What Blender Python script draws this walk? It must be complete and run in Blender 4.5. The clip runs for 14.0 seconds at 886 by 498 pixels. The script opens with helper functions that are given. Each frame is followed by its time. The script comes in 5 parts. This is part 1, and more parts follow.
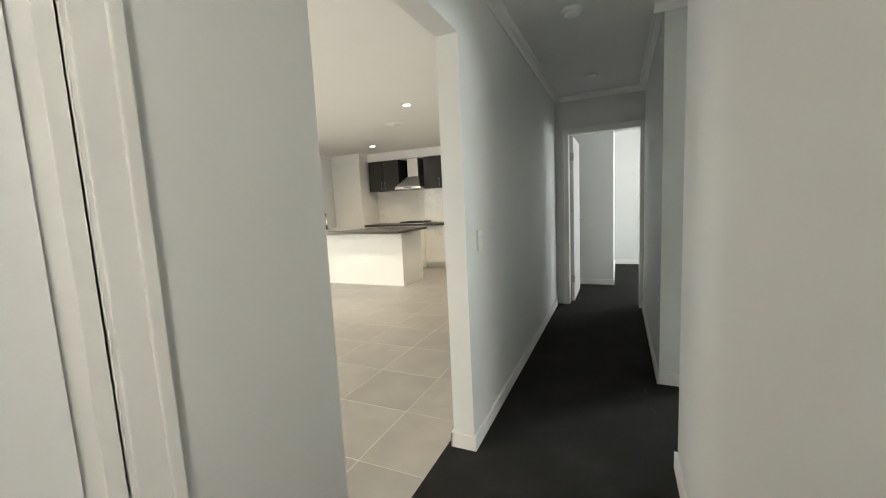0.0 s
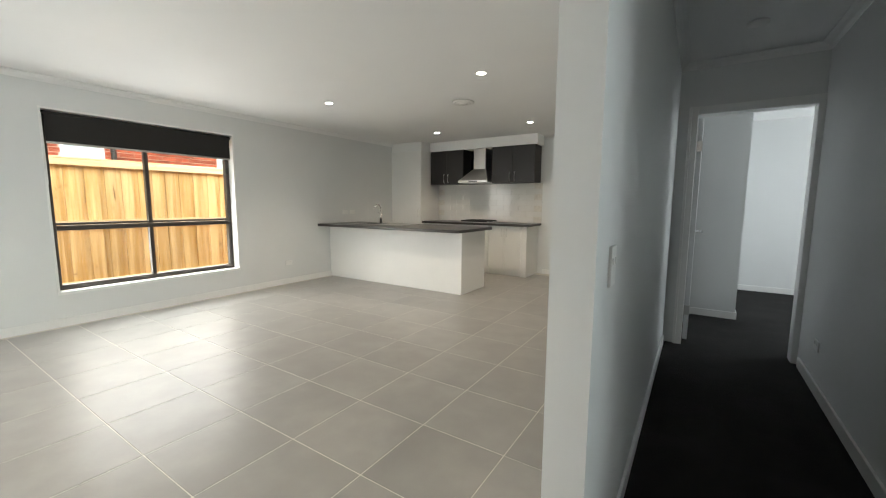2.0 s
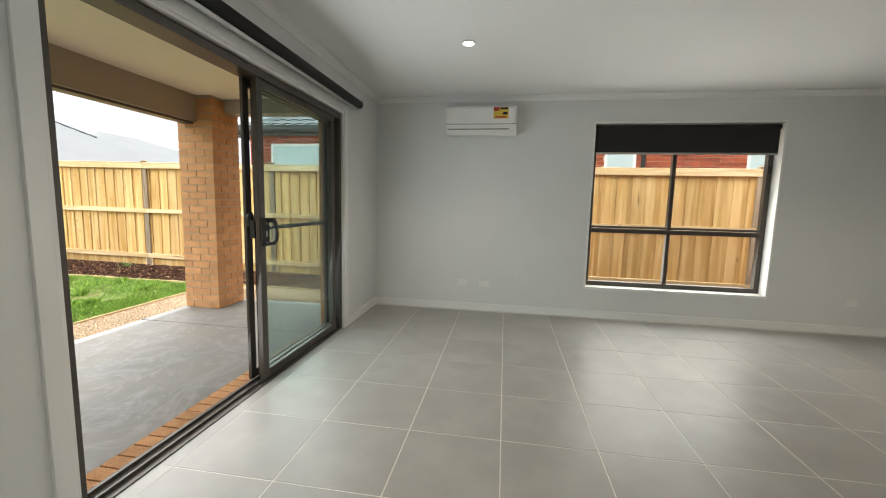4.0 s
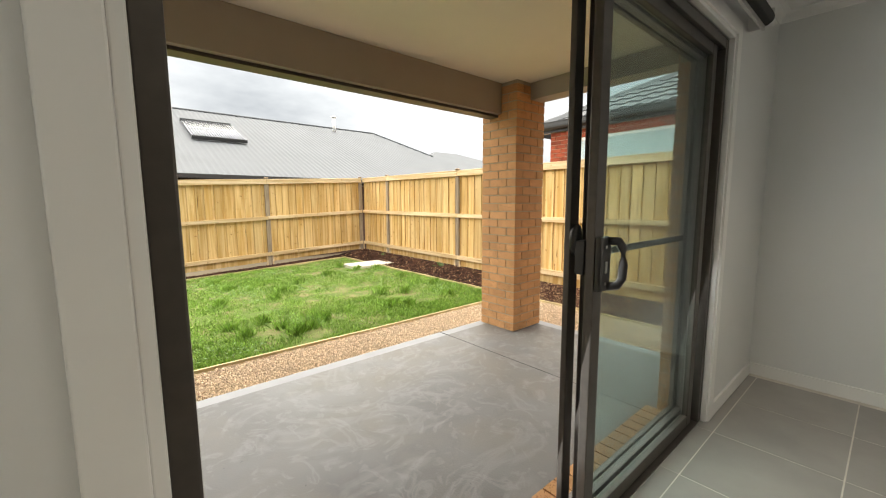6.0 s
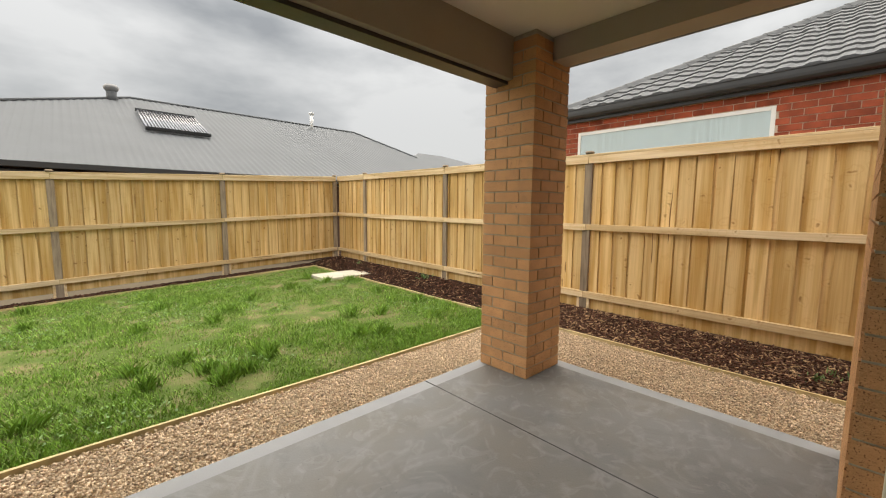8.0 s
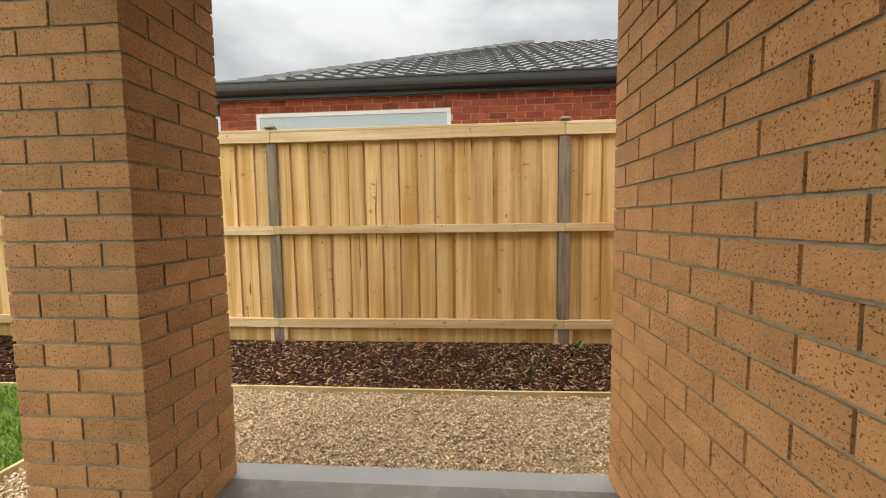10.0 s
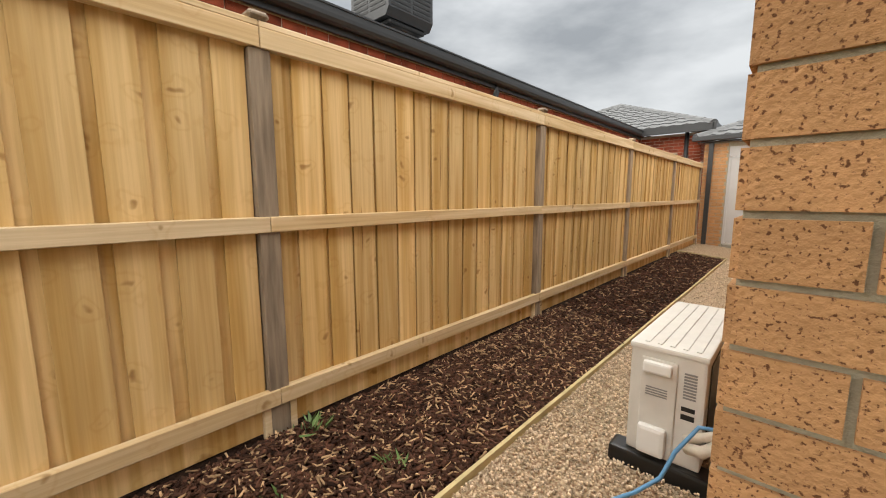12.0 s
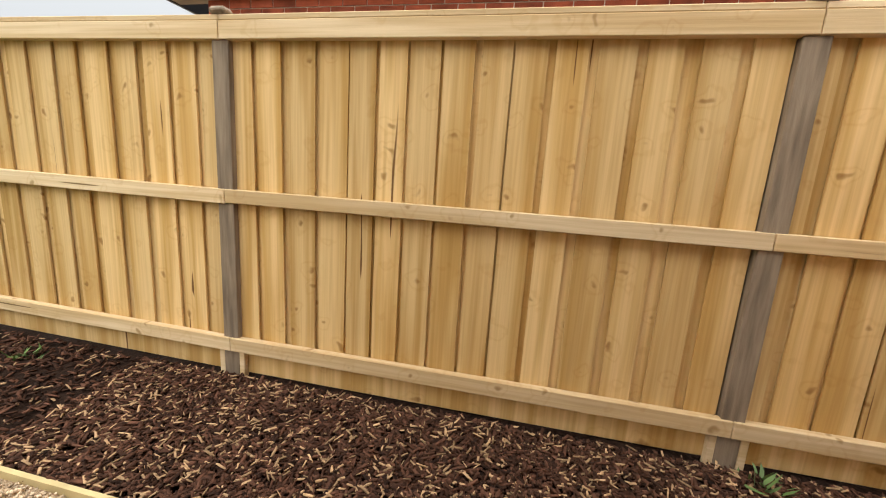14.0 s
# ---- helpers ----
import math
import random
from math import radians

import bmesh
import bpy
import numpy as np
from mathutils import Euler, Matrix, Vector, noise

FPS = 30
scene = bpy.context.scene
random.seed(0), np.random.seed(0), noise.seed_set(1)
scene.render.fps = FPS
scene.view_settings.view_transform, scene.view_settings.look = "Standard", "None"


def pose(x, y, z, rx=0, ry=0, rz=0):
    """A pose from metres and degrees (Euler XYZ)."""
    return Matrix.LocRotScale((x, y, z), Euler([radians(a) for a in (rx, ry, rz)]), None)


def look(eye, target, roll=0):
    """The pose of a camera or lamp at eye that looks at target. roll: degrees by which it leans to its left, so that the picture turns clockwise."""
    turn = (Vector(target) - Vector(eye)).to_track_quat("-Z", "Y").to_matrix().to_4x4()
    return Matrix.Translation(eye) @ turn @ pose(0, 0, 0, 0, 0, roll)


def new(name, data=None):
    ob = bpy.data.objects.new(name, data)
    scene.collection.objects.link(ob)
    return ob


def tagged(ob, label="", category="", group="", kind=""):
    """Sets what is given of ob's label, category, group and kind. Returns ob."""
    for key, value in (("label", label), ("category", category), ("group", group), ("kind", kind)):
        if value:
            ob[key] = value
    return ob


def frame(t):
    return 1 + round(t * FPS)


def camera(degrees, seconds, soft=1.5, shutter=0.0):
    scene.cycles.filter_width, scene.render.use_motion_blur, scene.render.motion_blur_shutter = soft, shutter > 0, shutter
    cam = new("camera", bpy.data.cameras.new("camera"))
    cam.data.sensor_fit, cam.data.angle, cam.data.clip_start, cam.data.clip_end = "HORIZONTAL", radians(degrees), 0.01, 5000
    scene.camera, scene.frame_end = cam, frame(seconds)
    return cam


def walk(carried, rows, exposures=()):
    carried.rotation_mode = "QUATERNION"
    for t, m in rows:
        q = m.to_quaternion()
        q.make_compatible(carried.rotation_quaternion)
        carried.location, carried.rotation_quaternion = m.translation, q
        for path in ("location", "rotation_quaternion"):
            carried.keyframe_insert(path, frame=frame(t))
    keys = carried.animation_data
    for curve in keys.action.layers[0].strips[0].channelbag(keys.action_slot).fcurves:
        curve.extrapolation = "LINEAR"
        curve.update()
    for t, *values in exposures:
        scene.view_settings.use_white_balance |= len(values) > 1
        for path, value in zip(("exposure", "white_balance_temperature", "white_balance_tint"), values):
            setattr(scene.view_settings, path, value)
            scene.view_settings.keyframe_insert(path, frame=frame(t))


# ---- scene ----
cam = camera(97.4, 14.0, soft=1.1)
PATH = [
    (0, (0.443, -0.019, 1.304), (-0.379, 1.789, 1.075), -2.8),
    (0.5, (0.25, 0.168, 1.31), (-0.159, 2.109, 1.053), -2.3),
    (1, (0.148, 0.355, 1.291), (-0.053, 2.327, 1.024), -1.9),
    (1.5, (0.089, 0.577, 1.273), (-0.623, 2.433, 1.046), -0.6),
    (2, (-0.047, 0.787, 1.276), (-1.132, 2.451, 1.043), 0.3),
    (2.5, (-0.216, 0.912, 1.303), (-1.711, 2.215, 1.039), 0.9),
    (3, (-0.358, 1.02, 1.296), (-2.199, 1.771, 1.076), 0.6),
    (3.5, (-0.557, 1.026, 1.258), (-2.531, 1.259, 1.04), 0.7),
    (4, (-0.832, 0.967, 1.255), (-2.795, 0.66, 1.026), 1.4),
    (6.3, (-2.072, -0.139, 1.25), (-3.295, -1.705, 1.024), -0.3),
    (6.5, (-2.162, -0.254, 1.236), (-3.352, -1.847, 1.018), -0.2),
    (7, (-2.356, -0.507, 1.23), (-3.519, -2.123, 1.035), -0.1),
    (7.5, (-2.53, -0.716, 1.203), (-3.745, -2.292, 1.001), 0.3),
    (8, (-2.668, -0.87, 1.201), (-4.028, -2.321, 0.991), 0.5),
    (8.5, (-2.874, -1.102, 1.119), (-4.472, -2.289, 0.924), 0.0),
    (9, (-3.144, -1.252, 1.083), (-4.95, -2.088, 0.879), -0.4),
    (9.2, (-3.298, -1.3, 1.06), (-5.163, -1.994, 0.862), -0.4),
    (11.3, (-5.144, -1.537, 1.04), (-6.936, -0.671, 0.846), -1.1),
    (11.5, (-5.343, -1.504, 1.069), (-7.032, -0.458, 0.841), -0.7),
    (12, (-5.617, -1.445, 1.104), (-6.955, 0.017, 0.835), -0.1),
    (12.5, (-5.792, -1.414, 1.114), (-6.771, 0.306, 0.826), 0.4),
    (13, (-5.867, -1.442, 1.109), (-7.019, 0.164, 0.804), 1.5),
    (13.5, (-5.778, -1.541, 1.114), (-7.562, -0.69, 0.808), 3.4),
    (14, (-5.624, -1.656, 1.156), (-7.549, -2.051, 0.787), 3.7),
]
walk(cam, [(t, look(eye, target, roll)) for t, eye, target, roll in PATH],
     exposures=[(0.0, 2.98, 6900, 8), (0.5, 2.9, 6800, 8), (1.5, 2.75, 6400, 9), (2.5, 2.2, 6300, 8), (3.0, 2.1, 6050, 8), (4.0, 1.68, 6500, 9), (5.2, 1.5, 6900, 9), (6.5, 1.35, 6900, 9), (7.2, 0.82, 7000, 10), (8.5, 0.75, 7000, 10), (11.3, 0.85, 6800, 9), (14.0, 0.88, 6700, 9)])

# ---- world and large lights ----
SKY_LEVEL, SUN_LEVEL = 0.43, 3.7
world = bpy.data.worlds.new("overcast_sky")
scene.world = world
world.use_nodes = True
wn, wl = world.node_tree.nodes, world.node_tree.links
wn.clear()
w_out, w_bg = wn.new("ShaderNodeOutputWorld"), wn.new("ShaderNodeBackground")
w_sky = wn.new("ShaderNodeTexSky")
w_sky.sky_type, w_sky.sun_disc = "NISHITA", False
w_sky.sun_elevation, w_sky.sun_rotation = radians(65), radians(174)
w_dim = wn.new("ShaderNodeVectorMath"); w_dim.operation = "SCALE"; w_dim.inputs[3].default_value = 0.1
w_co, w_map, w_noise, w_ramp, w_mix = (wn.new("ShaderNode" + k) for k in ("TexCoord", "Mapping", "TexNoise", "ValToRGB", "MixRGB"))
w_map.inputs["Scale"].default_value = (1.0, 1.0, 2.6)
w_noise.inputs["Scale"].default_value, w_noise.inputs["Detail"].default_value, w_noise.inputs["Roughness"].default_value = 2.1, 6, 0.52
w_ramp.color_ramp.elements[0].position, w_ramp.color_ramp.elements[1].position = 0.34, 0.62
w_ramp.color_ramp.elements[0].color = (0.49, 0.53, 0.58, 1)
w_ramp.color_ramp.elements[1].color = (1.12, 1.17, 1.23, 1)
w_mix.inputs[0].default_value = 0.9
wl.new(w_co.outputs["Generated"], w_map.inputs[0]); wl.new(w_map.outputs[0], w_noise.inputs["Vector"])
wl.new(w_noise.outputs[0], w_ramp.inputs[0]); wl.new(w_sky.outputs[0], w_dim.inputs[0])
wl.new(w_dim.outputs[0], w_mix.inputs[1]); wl.new(w_ramp.outputs[0], w_mix.inputs[2])
w_sep, w_sq, w_gain, w_mul = wn.new("ShaderNodeSeparateXYZ"), wn.new("ShaderNodeMath"), wn.new("ShaderNodeMath"), wn.new("ShaderNodeVectorMath")
w_sq.operation, w_gain.operation, w_mul.operation = "POWER", "MULTIPLY_ADD", "SCALE"
w_sq.inputs[1].default_value, w_gain.inputs[1].default_value, w_gain.inputs[2].default_value = 2.5, 2.2, 0.9
w_abs = wn.new("ShaderNodeMath"); w_abs.operation = "MAXIMUM"; w_abs.inputs[1].default_value = 0.0
wl.new(w_co.outputs["Generated"], w_sep.inputs[0]); wl.new(w_sep.outputs["Z"], w_abs.inputs[0]); wl.new(w_abs.outputs[0], w_sq.inputs[0])
wl.new(w_sq.outputs[0], w_gain.inputs[0]); wl.new(w_mix.outputs[0], w_mul.inputs[0]); wl.new(w_gain.outputs[0], w_mul.inputs[3])
wl.new(w_mul.outputs[0], w_bg.inputs[0]); wl.new(w_bg.outputs[0], w_out.inputs[0])
w_bg.inputs[1].default_value = SKY_LEVEL
sun = new("sun", bpy.data.lights.new("sun", "SUN"))
sun.data.energy, sun.data.angle, sun.data.color = SUN_LEVEL, radians(135), (1.0, 0.95, 0.87)
sun.matrix_world = look((-0.6, -4.5, 10), (0, 0, 0))


def window_light(name, x, y, z, w, h, target, energy, colour=(0.93, 0.97, 1.0)):
    lamp = new(name, bpy.data.lights.new(name, "AREA"))
    lamp.data.shape, lamp.data.size, lamp.data.size_y = "RECTANGLE", w, h
    lamp.data.energy, lamp.data.color = energy, colour
    lamp.matrix_world = look((x, y, z), target)
    return lamp


# daylight of the rooms' windows
window_light("bedroom_window_light", 3.3, 7.2, 1.5, 1.6, 1.4, (0, 7.0, 1.2), 12)
window_light("bathroom_window_light", 2.62, 3.9, 1.7, 0.8, 0.8, (1.0, 2.6, 0.9), 20, (0.94, 0.98, 1.0))
window_light("sliding_door_light", -3.2, -0.57, 1.05, 2.3, 1.9, (-3.2, 3.0, 0.3), 9, (0.95, 0.98, 1.0))
window_light("living_window_light", -5.55, 2.83, 1.1, 1.7, 1.4, (-2.0, 2.83, 0.5), 7, (1.0, 0.98, 0.95))
window_light("entry_window_light", 0.2, -3.3, 1.5, 1.0, 1.9, (0.1, 1.0, 1.2), 175, (1.0, 0.96, 0.91))
# unseen lamp added on the solid east wall to brighten the wall opposite
window_light("hall_side_fill", 0.685, -0.6, 1.35, 0.9, 1.7, (-0.4, -0.25, 1.3), 7, (1.0, 0.98, 0.94))

# ---- materials ----
def mat(name, colour, rough=0.6, metal=0.0, vary=0.08, scale=6.0, bump=0.0, bump_scale=80.0, island=0.0, colour2=None, stretch=(1, 1, 1), spec=0.5, detail_mix=None, contrast=(0.3, 0.7), obj_random=0.0, dstretch=None, distort=0.0):
    m = bpy.data.materials.new(name)
    m.use_nodes = True
    n, l = m.node_tree.nodes, m.node_tree.links
    b = n["Principled BSDF"]
    b.inputs["Roughness"].default_value, b.inputs["Metallic"].default_value = rough, metal
    b.inputs["Specular IOR Level"].default_value = spec
    geo, mp = n.new("ShaderNodeNewGeometry"), n.new("ShaderNodeMapping")
    mp.inputs["Scale"].default_value = stretch
    src = geo.outputs["Position"]
    if obj_random or island:
        add = n.new("ShaderNodeVectorMath"); add.operation = "ADD"
        sc = n.new("ShaderNodeMath"); sc.operation = "MULTIPLY"; sc.inputs[1].default_value = 37.0
        if obj_random:
            info = n.new("ShaderNodeObjectInfo"); rnd = info.outputs["Random"]
        else:
            rnd = geo.outputs["Random Per Island"]
        l.new(rnd, sc.inputs[0]); l.new(src, add.inputs[0]); l.new(sc.outputs[0], add.inputs[1])
        src = add.outputs[0]
    l.new(src, mp.inputs[0])
    tex = n.new("ShaderNodeTexNoise")
    tex.inputs["Scale"].default_value, tex.inputs["Detail"].default_value = scale, 5
    l.new(mp.outputs[0], tex.inputs["Vector"])
    ramp = n.new("ShaderNodeValToRGB")
    c2 = colour2 or tuple(max(0, c * (1 - 2.2 * vary)) for c in colour)
    ramp.color_ramp.elements[0].position, ramp.color_ramp.elements[1].position = contrast
    ramp.color_ramp.elements[0].color, ramp.color_ramp.elements[1].color = (*c2, 1), (*colour, 1)
    l.new(tex.outputs[0], ramp.inputs[0])
    out = ramp.outputs[0]
    if detail_mix:
        dcol, dscale, dlo, dhi = detail_mix
        t2 = n.new("ShaderNodeTexNoise"); t2.inputs["Scale"].default_value, t2.inputs["Detail"].default_value = dscale, 3
        t2.inputs["Distortion"].default_value = distort
        if dstretch:
            mp2 = n.new("ShaderNodeMapping"); mp2.inputs["Scale"].default_value = dstretch
            l.new(src, mp2.inputs[0]); l.new(mp2.outputs[0], t2.inputs["Vector"])
        else:
            l.new(mp.outputs[0], t2.inputs["Vector"])
        r2 = n.new("ShaderNodeValToRGB"); r2.color_ramp.elements[0].position, r2.color_ramp.elements[1].position = dlo, dhi
        l.new(t2.outputs[0], r2.inputs[0])
        mx = n.new("ShaderNodeMixRGB"); mx.inputs[2].default_value = (*dcol, 1)
        l.new(r2.outputs[0], mx.inputs[0]); l.new(out, mx.inputs[1])
        out = mx.outputs[0]
    if obj_random or island:
        amt = obj_random or island
        hsv = n.new("ShaderNodeHueSaturation")
        mr = n.new("ShaderNodeMapRange"); mr.inputs[3].default_value, mr.inputs[4].default_value = 1 - amt, 1 + amt
        l.new(rnd, mr.inputs[0]); l.new(mr.outputs[0], hsv.inputs["Value"]); l.new(out, hsv.inputs["Color"])
        out = hsv.outputs[0]
    l.new(out, b.inputs["Base Color"])
    if bump:
        t3 = n.new("ShaderNodeTexNoise"); t3.inputs["Scale"].default_value, t3.inputs["Detail"].default_value = bump_scale, 4
        l.new(mp.outputs[0], t3.inputs["Vector"])
        bp = n.new("ShaderNodeBump"); bp.inputs["Strength"].default_value, bp.inputs["Distance"].default_value = bump, 0.01
        l.new(t3.outputs[0], bp.inputs["Height"]); l.new(bp.outputs[0], b.inputs["Normal"])
    return m


def glass_mat(name, tint=(0.93, 0.97, 0.96), rough=0.0):
    m = bpy.data.materials.new(name); m.use_nodes = True
    n, l = m.node_tree.nodes, m.node_tree.links
    n.clear()
    o, t, g, mx, f, pw, ad = (n.new("ShaderNode" + k) for k in ("OutputMaterial", "BsdfTransparent", "BsdfGlossy", "MixShader", "LayerWeight", "Math", "Math"))
    t.inputs[0].default_value = (*tint, 1); g.inputs["Roughness"].default_value = rough
    f.inputs[0].default_value = 0.5
    pw.operation, ad.operation = "POWER", "MULTIPLY_ADD"
    pw.inputs[1].default_value, ad.inputs[1].default_value, ad.inputs[2].default_value = 5.0, 0.6, 0.04
    l.new(f.outputs["Facing"], pw.inputs[0]); l.new(pw.outputs[0], ad.inputs[0])
    l.new(ad.outputs[0], mx.inputs[0]); l.new(t.outputs[0], mx.inputs[1]); l.new(g.outputs[0], mx.inputs[2]); l.new(mx.outputs[0], o.inputs[0])
    return m


def glow_mat(name, colour, strength):
    m = bpy.data.materials.new(name); m.use_nodes = True
    b = m.node_tree.nodes["Principled BSDF"]
    b.inputs["Base Color"].default_value = (*colour, 1)
    b.inputs["Emission Color"].default_value, b.inputs["Emission Strength"].default_value = (*colour, 1), strength
    return m


PAINT = mat("wall_paint_light_grey", (0.70, 0.71, 0.70), 0.55, vary=0.012, scale=2.0, bump=0.03, bump_scale=260)
CEIL = mat("ceiling_white_paint", (0.80, 0.80, 0.79), 0.7, vary=0.012, scale=1.5, bump=0.02, bump_scale=200)
TRIM = mat("white_gloss_trim", (0.80, 0.80, 0.78), 0.32, vary=0.02, scale=5)
DOORW = mat("white_door_paint", (0.78, 0.79, 0.79), 0.35, vary=0.02, scale=4)
TILE = mat("grey_porcelain_tile", (0.31, 0.30, 0.28), 0.34, vary=0.07, scale=5, obj_random=0.04, detail_mix=((0.25, 0.24, 0.225), 1.7, 0.45, 0.75), bump=0.02, bump_scale=60)
GROUT = mat("pale_grout", (0.66, 0.63, 0.57), 0.85, vary=0.08, scale=20)
CARPET = mat("charcoal_carpet", (0.026, 0.0253, 0.0245), 0.95, vary=0.2, scale=180, bump=0.6, bump_scale=420, spec=0.1, detail_mix=((0.028, 0.0275, 0.027), 3.0, 0.45, 0.7))
CAB = mat("white_cabinet_laminate", (0.78, 0.775, 0.75), 0.35, vary=0.015, scale=3)
DARKCAB = mat("dark_brown_cabinet_laminate", (0.018, 0.015, 0.013), 0.4, vary=0.15, scale=30, stretch=(1, 1, 12))
BENCH = mat("dark_stone_benchtop", (0.045, 0.040, 0.037), 0.28, vary=0.25, scale=90, detail_mix=((0.11, 0.10, 0.09), 160, 0.62, 0.72))
STEEL = mat("brushed_stainless_steel", (0.62, 0.61, 0.59), 0.28, 1.0, vary=0.06, scale=40, stretch=(1, 1, 14))
CHROME = mat("polished_chrome", (0.75, 0.75, 0.75), 0.12, 1.0, vary=0.02)
BLACKM = mat("black_cast_iron", (0.012, 0.012, 0.012), 0.5, vary=0.2, scale=60)
BLACKGL = mat("black_splash_glass", (0.010, 0.010, 0.010), 0.12, vary=0.02)
SPLASH = mat("white_gloss_wall_tile", (0.68, 0.67, 0.64), 0.09, vary=0.02, scale=4, obj_random=0.02)
BRONZE = mat("bronze_grey_aluminium", (0.085, 0.074, 0.064), 0.38, 0.4, vary=0.08, scale=30)
BLIND = mat("charcoal_blind_fabric", (0.022, 0.020, 0.018), 0.85, vary=0.15, scale=200)
BLACKP = mat("black_plastic", (0.012, 0.012, 0.012), 0.35, vary=0.05)
WHITEP = mat("white_plastic", (0.78, 0.78, 0.76), 0.38, vary=0.02)
CREAMP = mat("cream_powder_coated_steel", (0.66, 0.64, 0.59), 0.42, vary=0.05, scale=12)
GREYP = mat("grey_label_print", (0.25, 0.25, 0.25), 0.5)
YELLOW = mat("yellow_label_paper", (0.75, 0.52, 0.06), 0.5)
RED = mat("red_label_paper", (0.45, 0.04, 0.03), 0.5)
BRICK = mat("tan_orange_clay_brick", (0.57, 0.315, 0.150), 0.85, vary=0.10, scale=9, obj_random=0.10, detail_mix=((0.15, 0.065, 0.03), 170, 0.585, 0.66), bump=0.6, bump_scale=95, spec=0.2)
BRICKJ = mat("tan_orange_clay_brick_rest", (0.57, 0.315, 0.150), 0.85, vary=0.10, scale=9, island=0.10, detail_mix=((0.15, 0.065, 0.03), 170, 0.585, 0.66), bump=0.6, bump_scale=95, spec=0.2)
MORTAR = mat("grey_mortar", (0.41, 0.375, 0.285), 0.95, vary=0.12, scale=40, bump=0.4, bump_scale=180, spec=0.1)
REDBRICK = mat("red_clay_brick", (0.36, 0.085, 0.042), 0.85, vary=0.2, scale=8, island=0.28, bump=0.4, bump_scale=90, spec=0.2)
REDMORT = mat("pale_mortar", (0.60, 0.52, 0.43), 0.95, vary=0.1, scale=40)


def pine_mat(name, pale, tan, knot, axis, obj_amt=0.13):
    """Sawn pine: heart bands along the board, knots with swirled grain, a few dark checks. axis: the board's long axis."""
    m = bpy.data.materials.new(name); m.use_nodes = True
    n, l = m.node_tree.nodes, m.node_tree.links
    b = n["Principled BSDF"]
    b.inputs["Roughness"].default_value, b.inputs["Specular IOR Level"].default_value = 0.8, 0.2
    geo, info = n.new("ShaderNodeNewGeometry"), n.new("ShaderNodeObjectInfo")
    off = n.new("ShaderNodeMath"); off.operation = "MULTIPLY"; off.inputs[1].default_value = 61.0
    add = n.new("ShaderNodeVectorMath"); add.operation = "ADD"
    l.new(info.outputs["Random"], off.inputs[0]); l.new(geo.outputs["Position"], add.inputs[0]); l.new(off.outputs[0], add.inputs[1])

    def scaled(across, along):
        mp = n.new("ShaderNodeMapping")
        mp.inputs["Scale"].default_value = [along if k == axis else across for k in range(3)]
        l.new(add.outputs[0], mp.inputs[0])
        return mp.outputs[0]

    def ramp(src, stops):
        r = n.new("ShaderNodeValToRGB")
        while len(r.color_ramp.elements) < len(stops):
            r.color_ramp.elements.new(0.5)
        for e, (p, c) in zip(r.color_ramp.elements, stops):
            e.position, e.color = p, (*c, 1)
        l.new(src, r.inputs[0])
        return r.outputs[0]

    def noise_tex(vec, scale, detail, distort=0.0):
        t = n.new("ShaderNodeTexNoise")
        t.inputs["Scale"].default_value, t.inputs["Detail"].default_value, t.inputs["Distortion"].default_value = scale, detail, distort
        l.new(vec, t.inputs["Vector"])
        return t.outputs[0]

    def blend(kind, fac, a, c):
        mx = n.new("ShaderNodeMixRGB"); mx.blend_type = kind
        if isinstance(fac, float):
            mx.inputs[0].default_value = fac
        else:
            l.new(fac, mx.inputs[0])
        l.new(a, mx.inputs[1])
        if isinstance(c, tuple):
            mx.inputs[2].default_value = (*c, 1)
        else:
            l.new(c, mx.inputs[2])
        return mx.outputs[0]

    vor = n.new("ShaderNodeTexVoronoi"); vor.inputs["Scale"].default_value = 1.0
    wob = n.new("ShaderNodeVectorMath"); wob.operation = "ADD"
    small = n.new("ShaderNodeTexNoise"); small.inputs["Scale"].default_value = 9.0
    l.new(add.outputs[0], small.inputs["Vector"])
    dim = n.new("ShaderNodeVectorMath"); dim.operation = "SCALE"; dim.inputs[3].default_value = 0.8
    l.new(small.outputs["Color"], dim.inputs[0])
    l.new(scaled(5.5, 6.5), wob.inputs[0]); l.new(dim.outputs[0], wob.inputs[1]); l.new(wob.outputs[0], vor.inputs["Vector"])
    near = ramp(vor.outputs["Distance"], [(0.12, (1, 1, 1)), (0.40, (0, 0, 0))])
    core = ramp(vor.outputs["Distance"], [(0.03, (0.65, 0.65, 0.65)), (0.15, (0, 0, 0))])
    bands = ramp(noise_tex(scaled(11.0, 0.55), 1.0, 2.0, 0.4), [(0.36, tan), (0.50, tuple((p + q) / 2 for p, q in zip(pale, tan))), (0.60, pale)])
    rings = n.new("ShaderNodeMath"); rings.operation = "MULTIPLY"; rings.inputs[1].default_value = 26.0
    sine = n.new("ShaderNodeMath"); sine.operation = "SINE"
    l.new(vor.outputs["Distance"], rings.inputs[0]); l.new(rings.outputs[0], sine.inputs[0])
    ring = ramp(sine.outputs[0], [(0.0, (1, 1, 1)), (1.0, (0.86, 0.78, 0.67))])
    out = blend("MULTIPLY", 0.35, bands, ramp(noise_tex(scaled(70.0, 1.6), 1.0, 3.0), [(0.35, (0.66, 0.58, 0.46)), (0.6, (1, 1, 1))]))
    out = blend("MULTIPLY", near, out, ring)
    out = blend("MIX", core, out, knot)
